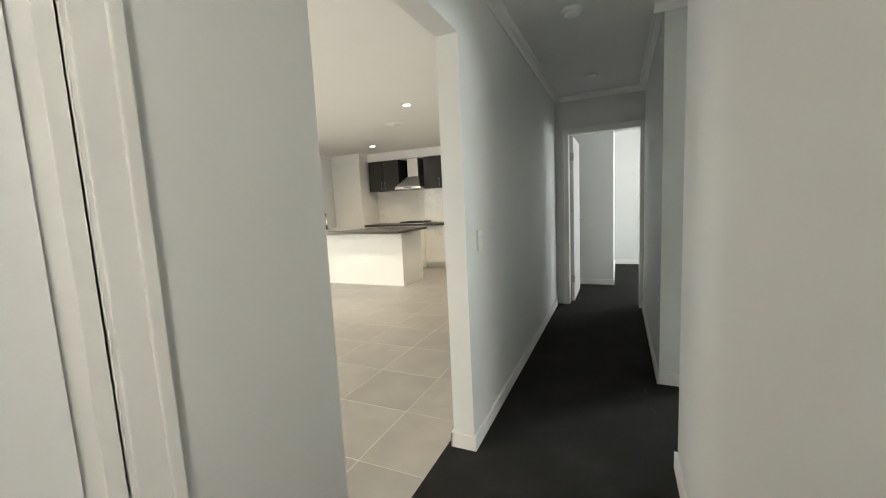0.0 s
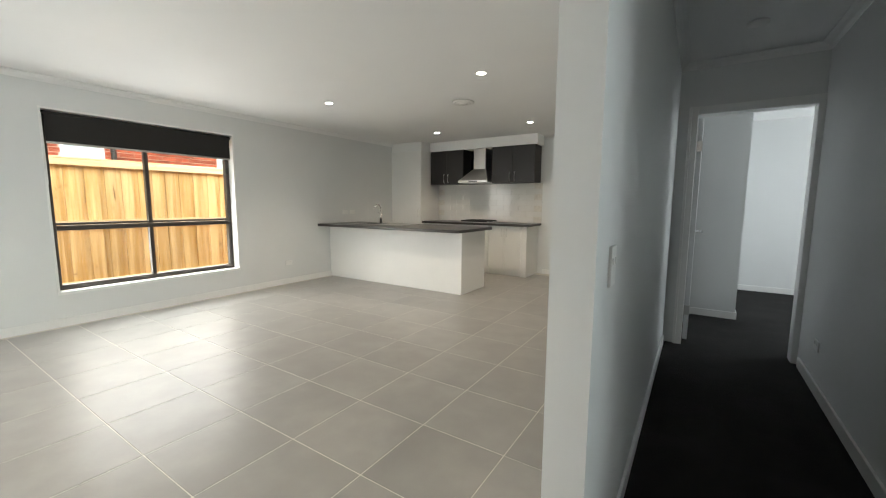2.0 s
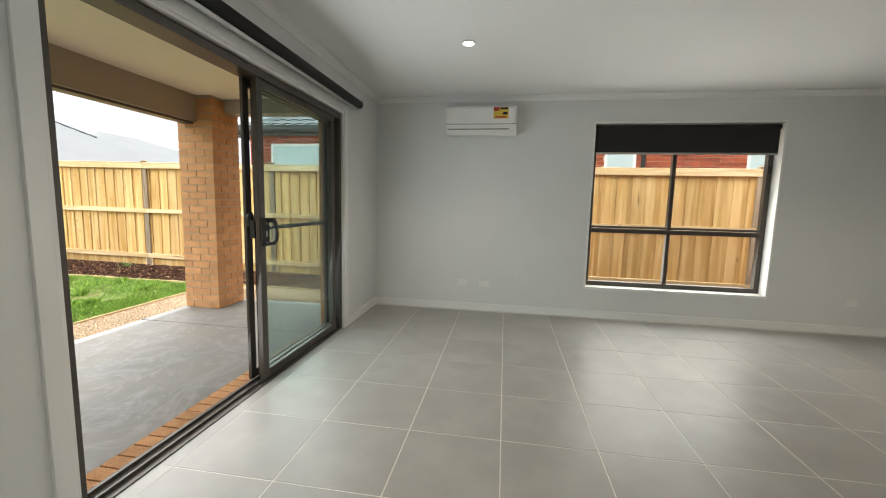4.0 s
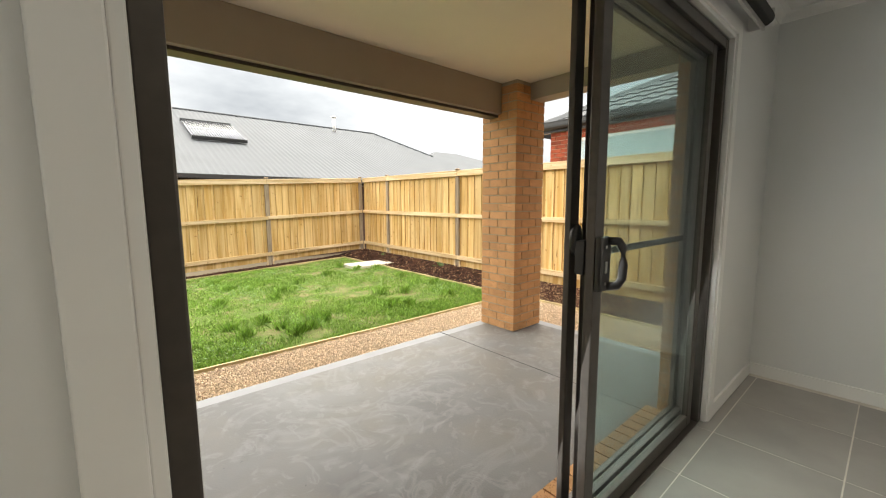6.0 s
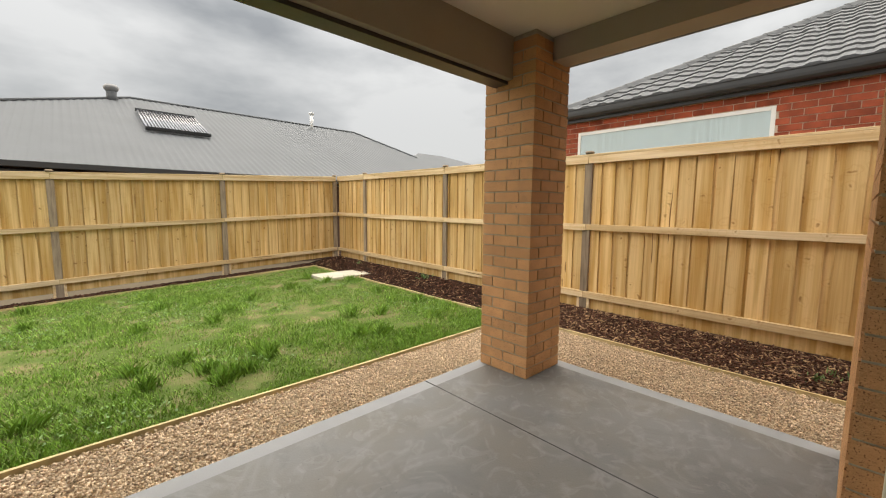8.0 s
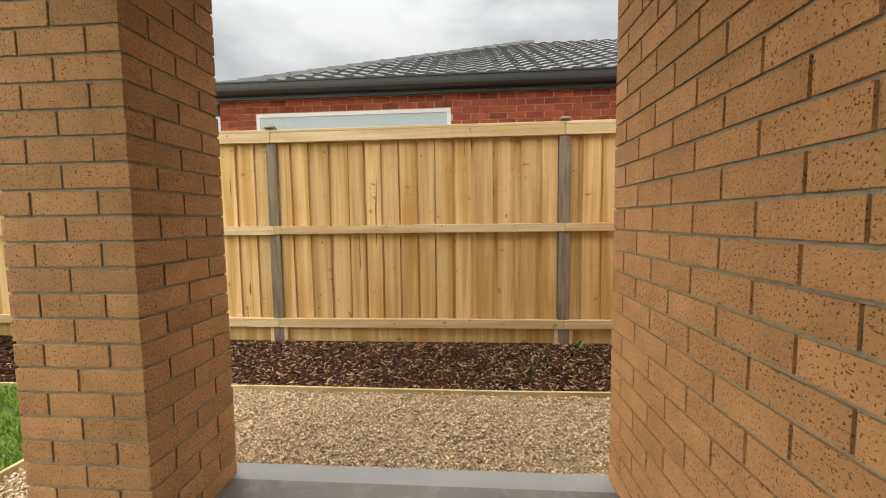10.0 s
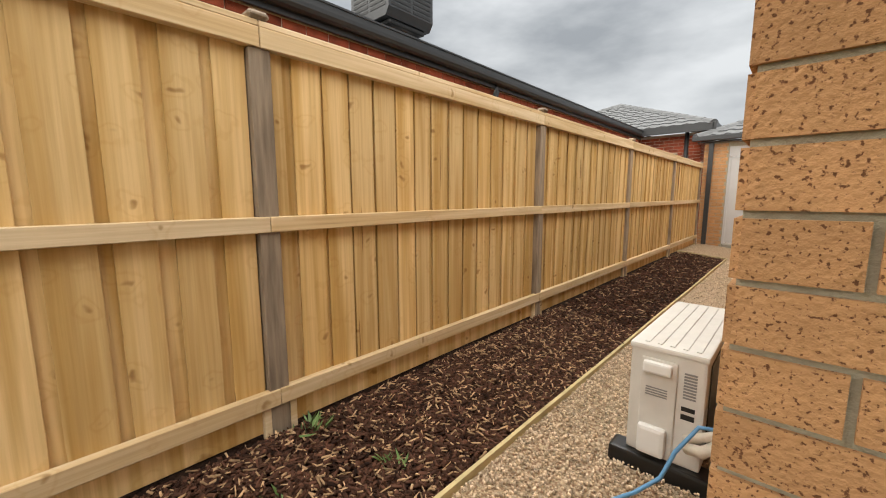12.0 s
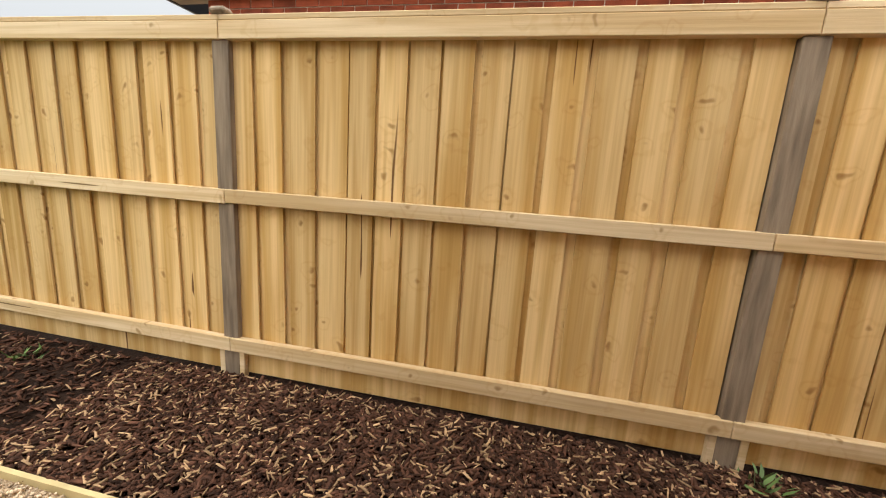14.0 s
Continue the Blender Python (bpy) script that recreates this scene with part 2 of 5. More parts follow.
    check = ramp(noise_tex(scaled(26.0, 0.9), 1.0, 1.0, 0.5), [(0.765, (0, 0, 0)), (0.785, (1, 1, 1))])
    out = blend("MIX", check, out, tuple(c * 0.8 for c in knot))
    hsv = n.new("ShaderNodeHueSaturation"); mr = n.new("ShaderNodeMapRange")
    mr.inputs[3].default_value, mr.inputs[4].default_value = 1 - obj_amt, 1 + obj_amt
    l.new(info.outputs["Random"], mr.inputs[0]); l.new(mr.outputs[0], hsv.inputs["Value"]); l.new(out, hsv.inputs["Color"])
    l.new(hsv.outputs[0], b.inputs["Base Color"])
    bp = n.new("ShaderNodeBump"); bp.inputs["Strength"].default_value, bp.inputs["Distance"].default_value = 0.2, 0.004
    l.new(noise_tex(scaled(160.0, 6.0), 1.0, 3.0), bp.inputs["Height"]); l.new(bp.outputs[0], b.inputs["Normal"])
    return m


PALING = pine_mat("treated_pine_paling", (0.71, 0.505, 0.245), (0.52, 0.32, 0.108), (0.20, 0.10, 0.035), 2)
RAIL_Y = pine_mat("pale_pine_rail", (0.72, 0.57, 0.37), (0.57, 0.41, 0.22), (0.23, 0.14, 0.06), 1, 0.08)
RAIL_X = pine_mat("pale_pine_rail_across", (0.72, 0.57, 0.37), (0.57, 0.41, 0.22), (0.23, 0.14, 0.06), 0, 0.08)
POST = mat("weathered_grey_hardwood_post", (0.37, 0.29, 0.21), 0.85, scale=4, stretch=(8, 8, 0.8), colour2=(0.19, 0.145, 0.105), obj_random=0.15, bump=0.3, bump_scale=60, spec=0.2)
EDGE = mat("pale_timber_edging", (0.60, 0.49, 0.26), 0.8, vary=0.15, scale=6, spec=0.2)


def trowelled_mat(name):
    """Steel-trowelled slab: cloudy damp patches under pale curved trowel marks."""
    m = mat(name, (0.155, 0.158, 0.161), 0.55, scale=0.9, colour2=(0.09, 0.091, 0.092), contrast=(0.36, 0.64), bump=0.12, bump_scale=120, detail_mix=((0.145, 0.138, 0.124), 1.7, 0.46, 0.7))
    n, l = m.node_tree.nodes, m.node_tree.links
    b = n["Principled BSDF"]
    src = b.inputs["Base Color"].links[0].from_socket
    geo = n.new("ShaderNodeNewGeometry")
    for scale, distort, lo, hi, tone, amount in ((1.3, 3.2, 0.52, 0.60, (0.24, 0.245, 0.25), 0.28), (4.6, 2.8, 0.55, 0.63, (0.25, 0.255, 0.26), 0.28), (2.2, 2.8, 0.56, 0.66, (0.08, 0.08, 0.08), 0.22), (34.0, 0.0, 0.72, 0.76, (0.05, 0.05, 0.05), 0.7)):
        t = n.new("ShaderNodeTexNoise")
        t.inputs["Scale"].default_value, t.inputs["Detail"].default_value, t.inputs["Distortion"].default_value = scale, 5, distort
        l.new(geo.outputs["Position"], t.inputs["Vector"])
        r = n.new("ShaderNodeValToRGB")
        r.color_ramp.elements.new(hi + 0.07)
        for e, (p, v) in zip(r.color_ramp.elements, ((lo, 0.0), (hi, amount), (hi + 0.07, amount * 0.15))):
            e.position, e.color = p, (v, v, v, 1)
        l.new(t.outputs[0], r.inputs[0])
        mx = n.new("ShaderNodeMixRGB"); mx.inputs[2].default_value = (*tone, 1)
        l.new(r.outputs[0], mx.inputs[0]); l.new(src, mx.inputs[1])
        src = mx.outputs[0]
    l.new(src, b.inputs["Base Color"])
    return m


CONC = trowelled_mat("grey_concrete_slab")
CONCE = mat("pale_concrete_border", (0.30, 0.31, 0.32), 0.7, vary=0.08, scale=3, bump=0.1, bump_scale=120)
PAD = mat("pale_concrete_pad", (0.58, 0.54, 0.44), 0.8, vary=0.08, scale=4, bump=0.1)
MULCHG = mat("dark_bark_mulch_bed", (0.028, 0.015, 0.010), 0.95, vary=0.3, scale=40, bump=0.9, bump_scale=60, spec=0.1)
CHIP = mat("bark_mulch_chip", (0.092, 0.042, 0.026), 0.9, vary=0.25, scale=30, island=0.75, spec=0.15)
PALECHIP = mat("pale_wood_chip", (0.46, 0.30, 0.17), 0.9, vary=0.2, scale=30, island=0.4, spec=0.15)
GRAVELG = mat("tan_gravel_bed", (0.58, 0.44, 0.29), 0.9, vary=0.25, scale=60, bump=0.9, bump_scale=90, spec=0.15, detail_mix=((0.26, 0.16, 0.10), 75, 0.5, 0.6))
PEBBLE = mat("tan_pebble", (0.70, 0.55, 0.39), 0.8, vary=0.15, scale=30, island=0.42, spec=0.2)
SOIL = mat("lawn_soil_and_thatch", (0.20, 0.165, 0.085), 0.95, scale=3.4, colour2=(0.085, 0.12, 0.03), bump=0.6, bump_scale=50, spec=0.1, contrast=(0.45, 0.68))
GRASS = mat("lawn_grass_blade", (0.245, 0.38, 0.065), 0.6, vary=0.2, scale=1.6, island=0.45, spec=0.25, colour2=(0.13, 0.26, 0.04))
CLOVER = mat("clover_leaf", (0.19, 0.33, 0.10), 0.55, vary=0.2, scale=4, island=0.3, spec=0.3)
EARTH = mat("bare_earth", (0.22, 0.18, 0.12), 0.95, vary=0.2, scale=0.4)
COLORBOND = mat("grey_corrugated_roof_steel", (0.15, 0.158, 0.165), 0.7, 0.0, spec=0.12, vary=0.04, scale=0.8)
CHARC = mat("charcoal_gutter_steel", (0.045, 0.047, 0.05), 0.4, 0.2, vary=0.06)
ROOFT = mat("charcoal_concrete_roof_tile", (0.16, 0.165, 0.17), 0.8, spec=0.25, vary=0.12, scale=5, island=0.06, bump=0.15)
BEAM = mat("taupe_painted_beam", (0.33, 0.285, 0.23), 0.6, vary=0.03, scale=3)
SOFFIT = mat("cream_painted_soffit", (0.72, 0.67, 0.56), 0.7, vary=0.02, scale=3)
GREYDOOR = mat("pale_grey_door_paint", (0.56, 0.56, 0.56), 0.45, vary=0.03, scale=3)
CURTAIN = mat("pale_blue_curtain", (0.66, 0.75, 0.82), 0.8, vary=0.08, scale=5, stretch=(1, 9, 0.3))
BLUECAB = mat("blue_cable_sheath", (0.10, 0.28, 0.50), 0.45)
LAGGING = mat("cream_pipe_lagging", (0.68, 0.62, 0.52), 0.7, vary=0.08, scale=30)
FROST = mat("pale_green_shower_wall", (0.66, 0.70, 0.70), 0.3, vary=0.03)
GLASS, WGLASS = glass_mat("clear_door_glass", (0.84, 0.90, 0.89)), glass_mat("window_glass", (0.95, 0.97, 0.96))
DARKIN = mat("dark_room_beyond", (0.05, 0.05, 0.055), 0.7)
LED = glow_mat("downlight_lens", (1.0, 0.93, 0.82), 9.0)
TUBE = mat("solar_tube_glass", (0.28, 0.29, 0.32), 0.15, 0.6, vary=0.1, scale=4)
WEED = mat("weed_leaf", (0.13, 0.22, 0.06), 0.6, vary=0.2, island=0.3)

# ---- mesh helpers ----
def mesh(name, verts, faces, material=None, smooth=False):
    me = bpy.data.meshes.new(name)
    me.from_pydata([tuple(v) for v in verts], [], faces)
    if smooth:
        me.polygons.foreach_set("use_smooth", [True] * len(me.polygons))
    if material:
        me.materials.append(material)
    me.update()
    return me


BOXF = [(0, 3, 2, 1), (4, 5, 6, 7), (0, 1, 5, 4), (1, 2, 6, 5), (2, 3, 7, 6), (3, 0, 4, 7)]


def boxv(x0, x1, y0, y1, z0, z1):
    return [(x0, y0, z0), (x1, y0, z0), (x1, y1, z0), (x0, y1, z0), (x0, y0, z1), (x1, y0, z1), (x1, y1, z1), (x0, y1, z1)]


def boxes_mesh(name, boxes, material, bevel=0.0):
    verts, faces = [], []
    for b in boxes:
        k = len(verts)
        verts += boxv(*b)
        faces += [tuple(i + k for i in f) for f in BOXF]
    me = mesh(name, verts, faces, material)
    if bevel:
        bm = bmesh.new(); bm.from_mesh(me)
        bmesh.ops.bevel(bm, geom=list(bm.edges), offset=bevel, segments=2, affect="EDGES", profile=0.6)
        bm.to_mesh(me); bm.free()
    return me


ORIGIN = {}


def thing(name, x, y, z, label, category, group="", kind=""):
    ob = new(name)
    ob.location = (x, y, z)
    ORIGIN[ob.name] = Vector((x, y, z))
    return tagged(ob, label, category, group, kind)


def hang(ob, parent):
    ob.parent = parent
    ob.matrix_parent_inverse = Matrix.Translation(-ORIGIN.get(parent.name, Vector()))
    return ob


def part(name, me, parent, label=""):
    ob = hang(new(name, me), parent)
    return tagged(ob, label)


def bpart(name, parent, material, *boxes, bevel=0.003, label=""):
    return part(name, boxes_mesh(name, boxes, material, bevel), parent, label)


def struct(name, material, *boxes, label="", bevel=0.0, category="wall"):
    return tagged(new(name, boxes_mesh(name, boxes, material, bevel)), label, category, kind="structure")


def solid(name, material, *boxes, label="", category="", group="", bevel=0.003):
    return tagged(new(name, boxes_mesh(name, boxes, material, bevel)), label, category, group)


def tube_mesh(name, pts, r, material, seg=10, cap=True):
    verts, faces = [], []
    pts = [Vector(p) for p in pts]
    for i, p in enumerate(pts):
        d = (pts[min(i + 1, len(pts) - 1)] - pts[max(i - 1, 0)]).normalized()
        q = d.to_track_quat("Z", "Y")
        rr = r[i] if isinstance(r, (list, tuple)) else r
        for k in range(seg):
            a = 2 * math.pi * k / seg
            verts.append(p + q @ Vector((rr * math.cos(a), rr * math.sin(a), 0)))
    for i in range(len(pts) - 1):
        for k in range(seg):
            a, b = i * seg + k, i * seg + (k + 1) % seg
            faces.append((a, b, b + seg, a + seg))
    if cap:
        faces += [tuple(range(seg))[::-1], tuple(range((len(pts) - 1) * seg, len(pts) * seg))]
    return mesh(name, verts, faces, material, True)


def lathe_mesh(name, centre, profile, material, seg=24):
    c = Vector(centre)
    verts = [c + Vector((r * math.cos(2 * math.pi * k / seg), r * math.sin(2 * math.pi * k / seg), z)) for r, z in profile for k in range(seg)]
    faces = [(i * seg + k, i * seg + (k + 1) % seg, (i + 1) * seg + (k + 1) % seg, (i + 1) * seg + k) for i in range(len(profile) - 1) for k in range(seg)]
    faces += [tuple(range(seg))[::-1], tuple(range((len(profile) - 1) * seg, len(profile) * seg))]
    return mesh(name, verts, faces, material, True)


def prism(name, outline, axis, a0, a1, material):
    """An outline in the plane across an axis, drawn out along it."""
    n = len(outline)
    put = {"x": lambda p, a: (a, p[0], p[1]), "y": lambda p, a: (p[0], a, p[1]), "z": lambda p, a: (p[0], p[1], a)}[axis]
    verts = [put(p, a) for a in (a0, a1) for p in outline]
    faces = [tuple(range(n))[::-1], tuple(range(n, 2 * n))] + [(i, (i + 1) % n, (i + 1) % n + n, i + n) for i in range(n)]
    me = mesh(name, verts, faces, material)
    bm = bmesh.new(); bm.from_mesh(me); bmesh.ops.recalc_face_normals(bm, faces=bm.faces); bm.to_mesh(me); bm.free()
    return me


# ---- plan ----
WI, WO = -5.42, -5.67          # west wall, inside and outside
SI, SO = -0.58, -0.83          # rear wall, inside and outside
CZ = 2.475                     # ceilings
KB = 7.70                      # kitchen back wall
SLAB, GR = -0.13, -0.20        # patio slab, gravel
SX0, SX1 = -4.44, -1.945        # sliding door opening
WY0, WY1, WZ0, WZ1 = 1.89, 3.78, 0.325, 2.19   # living window
HW0, HW1 = -0.362, -0.248        # wall between hall and living room
HE = 0.70                      # hall's east wall

# ---- shell inside ----
struct("wall_west", PAINT, (-5.55, WI, SI, WY0, 0, CZ), (-5.55, WI, WY1, 9.2, 0, CZ), (-5.55, WI, WY0, WY1, 0, WZ0), (-5.55, WI, WY0, WY1, WZ1, CZ), label="light grey painted plasterboard wall with a window")
struct("wall_south", PAINT, (-5.55, SX0, SO + 0.13, SI, 0, CZ), (SX1, HW0 - 0.0, SO + 0.13, SI, 0, CZ), (SX0, SX1, SO + 0.13, SI, 2.10, CZ), label="light grey painted wall round the sliding door")
struct("wall_kitchen", PAINT, (WI, -1.36, KB, KB + 0.12, 0, CZ), label="light grey painted wall behind the kitchen")
struct("wall_nib", PAINT, (-1.50, -1.36, 6.85, KB, 0, CZ), (-1.48, -1.36, KB + 0.12, 9.2, 0, CZ), label="short light grey wall beside the kitchen")
struct("wall_passage_end", PAINT, (-1.36, HW0, 9.08, 9.2, 0, CZ), label="light grey wall at the end of a passage")
struct("wall_hall_west", PAINT, (HW0, HW1, 1.78, 9.08, 0, CZ), (HW0, HW1, 0.775, 1.78, 2.10, CZ), (HW0, HW1, 0.28, 0.775, 0, CZ), (HW0, HW1, -0.62, 0.28, 2.09, CZ), (HW0, HW1, -3.6, -0.62, 0, CZ), label="light grey wall with a wide opening to the living room")
struct("wall_hall_east", PAINT, (HE, HE + 0.12, -3.6, 1.97, 0, CZ), (HE, HE + 0.20, 2.90, 4.88, 0, CZ), label="light grey hall wall")
struct("wall_bathroom_front", PAINT, (0.90, 0.96, 2.90, 3.01, 0, CZ), (0.96, 1.72, 2.90, 3.01, 2.06, CZ), (1.72, 2.72, 2.90, 3.01, 0, CZ), label="light grey wall with the bathroom door opening")
struct("wall_vestibule", PAINT, (HE + 0.12, 2.72, 1.86, 1.97, 0, CZ), (2.60, 2.72, 1.97, 2.90, 0, CZ), label="light grey wall beside the bathroom door")
struct("wall_bathroom", PAINT, (0.90, 2.72, 4.88, 5.0, 0, CZ), (2.65, 2.77, 3.01, 4.88, 0, CZ), label="pale bathroom wall")
struct("wall_hall_end", PAINT, (HW1, -0.11, 4.88, 5.0, 0, CZ), (0.67, 0.90, 4.88, 5.0, 0, CZ), (-0.11, 0.67, 4.88, 5.0, 2.05, CZ), label="light grey wall with a doorway at the end of the hall")
struct("wall_bedroom_robe", PAINT, (HW1, 0.373, 6.11, 6.23, 0, CZ), (0.26, 0.373, 6.23, 8.07, 0, CZ), label="light grey projecting wall inside the bedroom")
struct("wall_bedroom", PAINT, (0.373, 3.5, 8.07, 8.19, 0, CZ), (3.4, 3.52, 5.0, 8.07, 0, CZ), (2.77, 3.4, 4.9, 5.0, 0, CZ), label="light grey bedroom wall")
struct("wall_entry", PAINT, (HW0, HE + 0.12, -3.72, -3.6, 0, CZ), label="light grey wall behind the entry hall")
struct("wall_left_room", PAINT, (-0.85, -0.75, -3.6, SO + 0.10, 0, CZ), (-0.75, HW0, -3.72, -3.6, 0, CZ), label="light grey wall of the room off the hall")
tagged(new("ceiling", boxes_mesh("ceiling", [(-5.55, 3.52, SO + 0.10, 9.2, CZ, CZ + 0.1), (-0.85, 3.52, -3.72, SO + 0.10, CZ, CZ + 0.1)], CEIL)), "flat white painted plasterboard ceiling", "ceiling", kind="structure")

# floors
floor = struct("floor", GROUT, (-5.55, -0.40, SI - 0.06, 9.2, -0.12, -0.0012), label="grey porcelain tile floor with pale grout joints", category="floor")
struct("floor_carpet", CARPET, (-0.40, 0.815, -3.6, 4.94, -0.12, 0.006), (HW1, 3.4, 4.94, 8.07, -0.12, 0.006), (-0.75, -0.40, -3.6, SO, -0.12, 0.006), label="charcoal cut pile carpet along the hall", category="floor")
struct("floor_bathroom", mat("bathroom_floor_tile", (0.46, 0.47, 0.47), 0.35, vary=0.05, scale=5), (0.815, 2.72, 1.86, 4.88, -0.12, 0.0), label="pale grey bathroom floor tiles", category="floor")

# skirting, shadow cornice
SK = 0.085
base = struct("baseboard", TRIM,
    (WI, WI + 0.014, SI, 5.40, 0, SK), (WI, SX0 - 0.07, SI, SI + 0.014, 0, SK), (SX1 + 0.07, HW0, SI, SI + 0.014, 0, SK),
    (HW0 - 0.014, HW0, 1.766, 9.08, 0, SK), (HW0 - 0.014, HW1 + 0.014, 1.766, 1.78, 0, SK), (HW1, HW1 + 0.014, 1.78, 4.80, 0, SK),
    (HW1, HW1 + 0.014, 0.354, 0.789, 0, SK), (HW0 - 0.014, HW1 + 0.014, 0.775, 0.789, 0, SK), (HW0 - 0.014, HW0, SI, 0.789, 0, SK),
    (HE - 0.014, HE, -3.6, 1.984, 0, SK), (HE - 0.014, HE + 0.12, 1.97, 1.984, 0, SK), (HE - 0.014, HE, 2.886, 4.80, 0, SK), (HE - 0.014, 0.89, 2.886, 2.90, 0, SK),
    (HW1, 0.373, 6.096, 6.11, 0, SK), (0.373, 0.387, 6.096, 8.07, 0, SK), (0.373, 3.4, 8.056, 8.07, 0, SK),
    (-2.38, -1.50, KB - 0.014, KB, 0, SK), (-1.514, -1.50, 6.836, KB, 0, SK), (-1.514, -1.346, 6.836, 6.85, 0, SK), (-1.36, -1.346, 6.85, 9.08, 0, SK),
    label="white painted square skirting board", bevel=0.003, category="trim")


def cornice(name, runs):
    verts, faces = [], []
    for (x0, y0, x1, y1, nx, ny) in runs:
        prof = [(0.0, -0.055), (0.006, -0.055), (0.018, -0.030), (0.036, -0.014), (0.060, -0.006), (0.060, 0.0), (0.0, 0.0)]
        k = len(verts)
        for x, y in ((x0, y0), (x1, y1)):
            verts += [(x + nx * p, y + ny * p, CZ - 0.001 + q) for p, q in prof]
        n = len(prof)
        faces += [(k + i, k + (i + 1) % n, k + (i + 1) % n + n, k + i + n) for i in range(n)]
        faces += [tuple(range(k, k + n)), tuple(range(k + n, k + 2 * n))]
    return tagged(new(name, mesh(name, verts, faces, CEIL)), "white coved plaster cornice", "trim", kind="structure")


cornice("trim_cornice", [(WI, SI, WI, 7.1, 1, 0), (WI, SI, HW0, SI, 0, 1), (HW0, SI, HW0, 9.0, -1, 0), (-2.4, KB, -1.5, KB, 0, -1), (-1.5, 6.85, -1.5, KB, -1, 0), (-1.56, 6.85, -1.30, 6.85, 0, -1), (-1.36, 6.79, -1.36, 9.0, 1, 0), (HW1, -3, HW1, 4.88, 1, 0), (HE, -3, HE, 1.97, -1, 0), (HE, 2.9, HE, 4.88, -1, 0), (0.64, 2.9, 1.7, 2.9, 0, -1), (HW1, 4.88, HE, 4.88, 0, -1)])

# architraves and doors off the hall
def architrave(name, axis, plane, out, a0, a1, top, label):
    w, d = 0.067, 0.018
    bx = []
    p0, p1 = sorted((plane, plane + out * d)); q0, q1 = sorted((plane, plane + out * (d + 0.006)))
    for u0, u1, z0, z1 in ((a0 - w, a0, 0, top + w), (a1, a1 + w, 0, top + w), (a0, a1, top, top + w)):
        bx.append((p0, p1, u0, u1, z0, z1) if axis == "x" else (u0, u1, p0, p1, z0, z1))
    for u0, u1 in ((a0 - w, a0 - w + 0.02), (a1 + w - 0.02, a1 + w)):
        bx.append((q0, q1, u0 - 0.001, u1 + 0.001, 0, top + w + 0.001) if axis == "x" else (u0 - 0.001, u1 + 0.001, q0, q1, 0, top + w + 0.001))
    return tagged(new(name, boxes_mesh(name, bx, TRIM, 0.003)), label, "trim", kind="structure")


architrave("trim_hall_end", "y", 4.88, -1, -0.10, 0.66, 2.04, "white moulded architrave round the bedroom doorway")
architrave("trim_bathroom", "y", 2.90, -1, 0.97, 1.71, 2.05, "white moulded architrave round the bathroom doorway")
architrave("trim_side_room", "x", HW1, 1, -0.55, 0.285, 2.06, "white moulded architrave round a side doorway")
struct("trim_jambs", TRIM, (-0.12, -0.10, 4.885, 5.0, 0, 2.05), (0.66, 0.68, 4.885, 5.0, 0, 2.05), (-0.10, 0.66, 4.885, 5.0, 2.04, 2.055), (0.955, 0.975, 2.905, 3.01, 0, 2.06), (HW0, HW1 + 0.0, 0.255, 0.285, 0, 2.08), (HW0, HW1, -0.62, -0.55, 0, 2.08), label="white painted door jambs", category="trim", bevel=0.002)


def swing_door(x0, x1, y0, y1, handle, label):
    d = thing("door", (x0 + x1) / 2, (y0 + y1) / 2, 0.01, label, "door")
    bpart("leaf", d, DOORW, (x0, x1, y0, y1, 0.012, 2.035), bevel=0.003)
    hx, hy = handle
    long_x = (x1 - x0) > (y1 - y0)
    for s in (-1, 1):
        if long_x:
            py = y0 if s < 0 else y1
            pts = [(hx, py, 1.0), (hx, py + s * 0.05, 1.0), (hx - 0.11, py + s * 0.055, 1.0)]
        else:
            px = x0 if s < 0 else x1
            pts = [(px, hy, 1.0), (px + s * 0.05, hy, 1.0), (px + s * 0.055, hy - 0.11, 1.0)]
        part("handle", tube_mesh("handle", pts, 0.010, CHROME), d, "satin chrome lever handle")
    for z in (0.25, 1.75):
        if long_x:
            bpart("hinge", d, STEEL, (x0 - 0.006, x0 + 0.004, y0 - 0.004, y0 + 0.03, z, z + 0.09), bevel=0.001)
        else:
            bpart("hinge", d, STEEL, (x0 - 0.004, x1 + 0.004, y0 - 0.010, y0 - 0.001, z, z + 0.09), bevel=0.001)
    return d


swing_door(-0.095, -0.058, 5.02, 5.78, (0, 5.71), "white flush hinged door standing open into the bedroom")
swing_door(HW0 + 0.02, HW0 + 0.058, -0.55, 0.25, (0, -0.48), "white flush closed door in a side doorway")

# shower in the bathroom
sh = thing("shower_screen", 1.7, 3.95, 0.02, "framed glass shower screen over a white base", "shower")
bpart("base", sh, WHITEP, (1.30, 2.60, 3.92, 4.85, 0.0, 0.09), bevel=0.01)
bpart("post", sh, STEEL, (1.34, 1.38, 3.94, 3.98, 0.09, 2.0))
bpart("post", sh, STEEL, (2.50, 2.54, 3.94, 3.98, 0.09, 2.0))
bpart("rail", sh, STEEL, (1.38, 2.50, 3.945, 3.975, 1.93, 1.97))
bpart("sill", sh, STEEL, (1.38, 2.50, 3.945, 3.975, 0.09, 0.12))
part("pane", boxes_mesh("pane", [(1.38, 2.50, 3.957, 3.963, 0.12, 1.93)], GLASS), sh)
part("return_rail", tube_mesh("return_rail", [(1.36, 3.97, 1.88), (1.36, 4.86, 1.88)], 0.012, STEEL), sh)
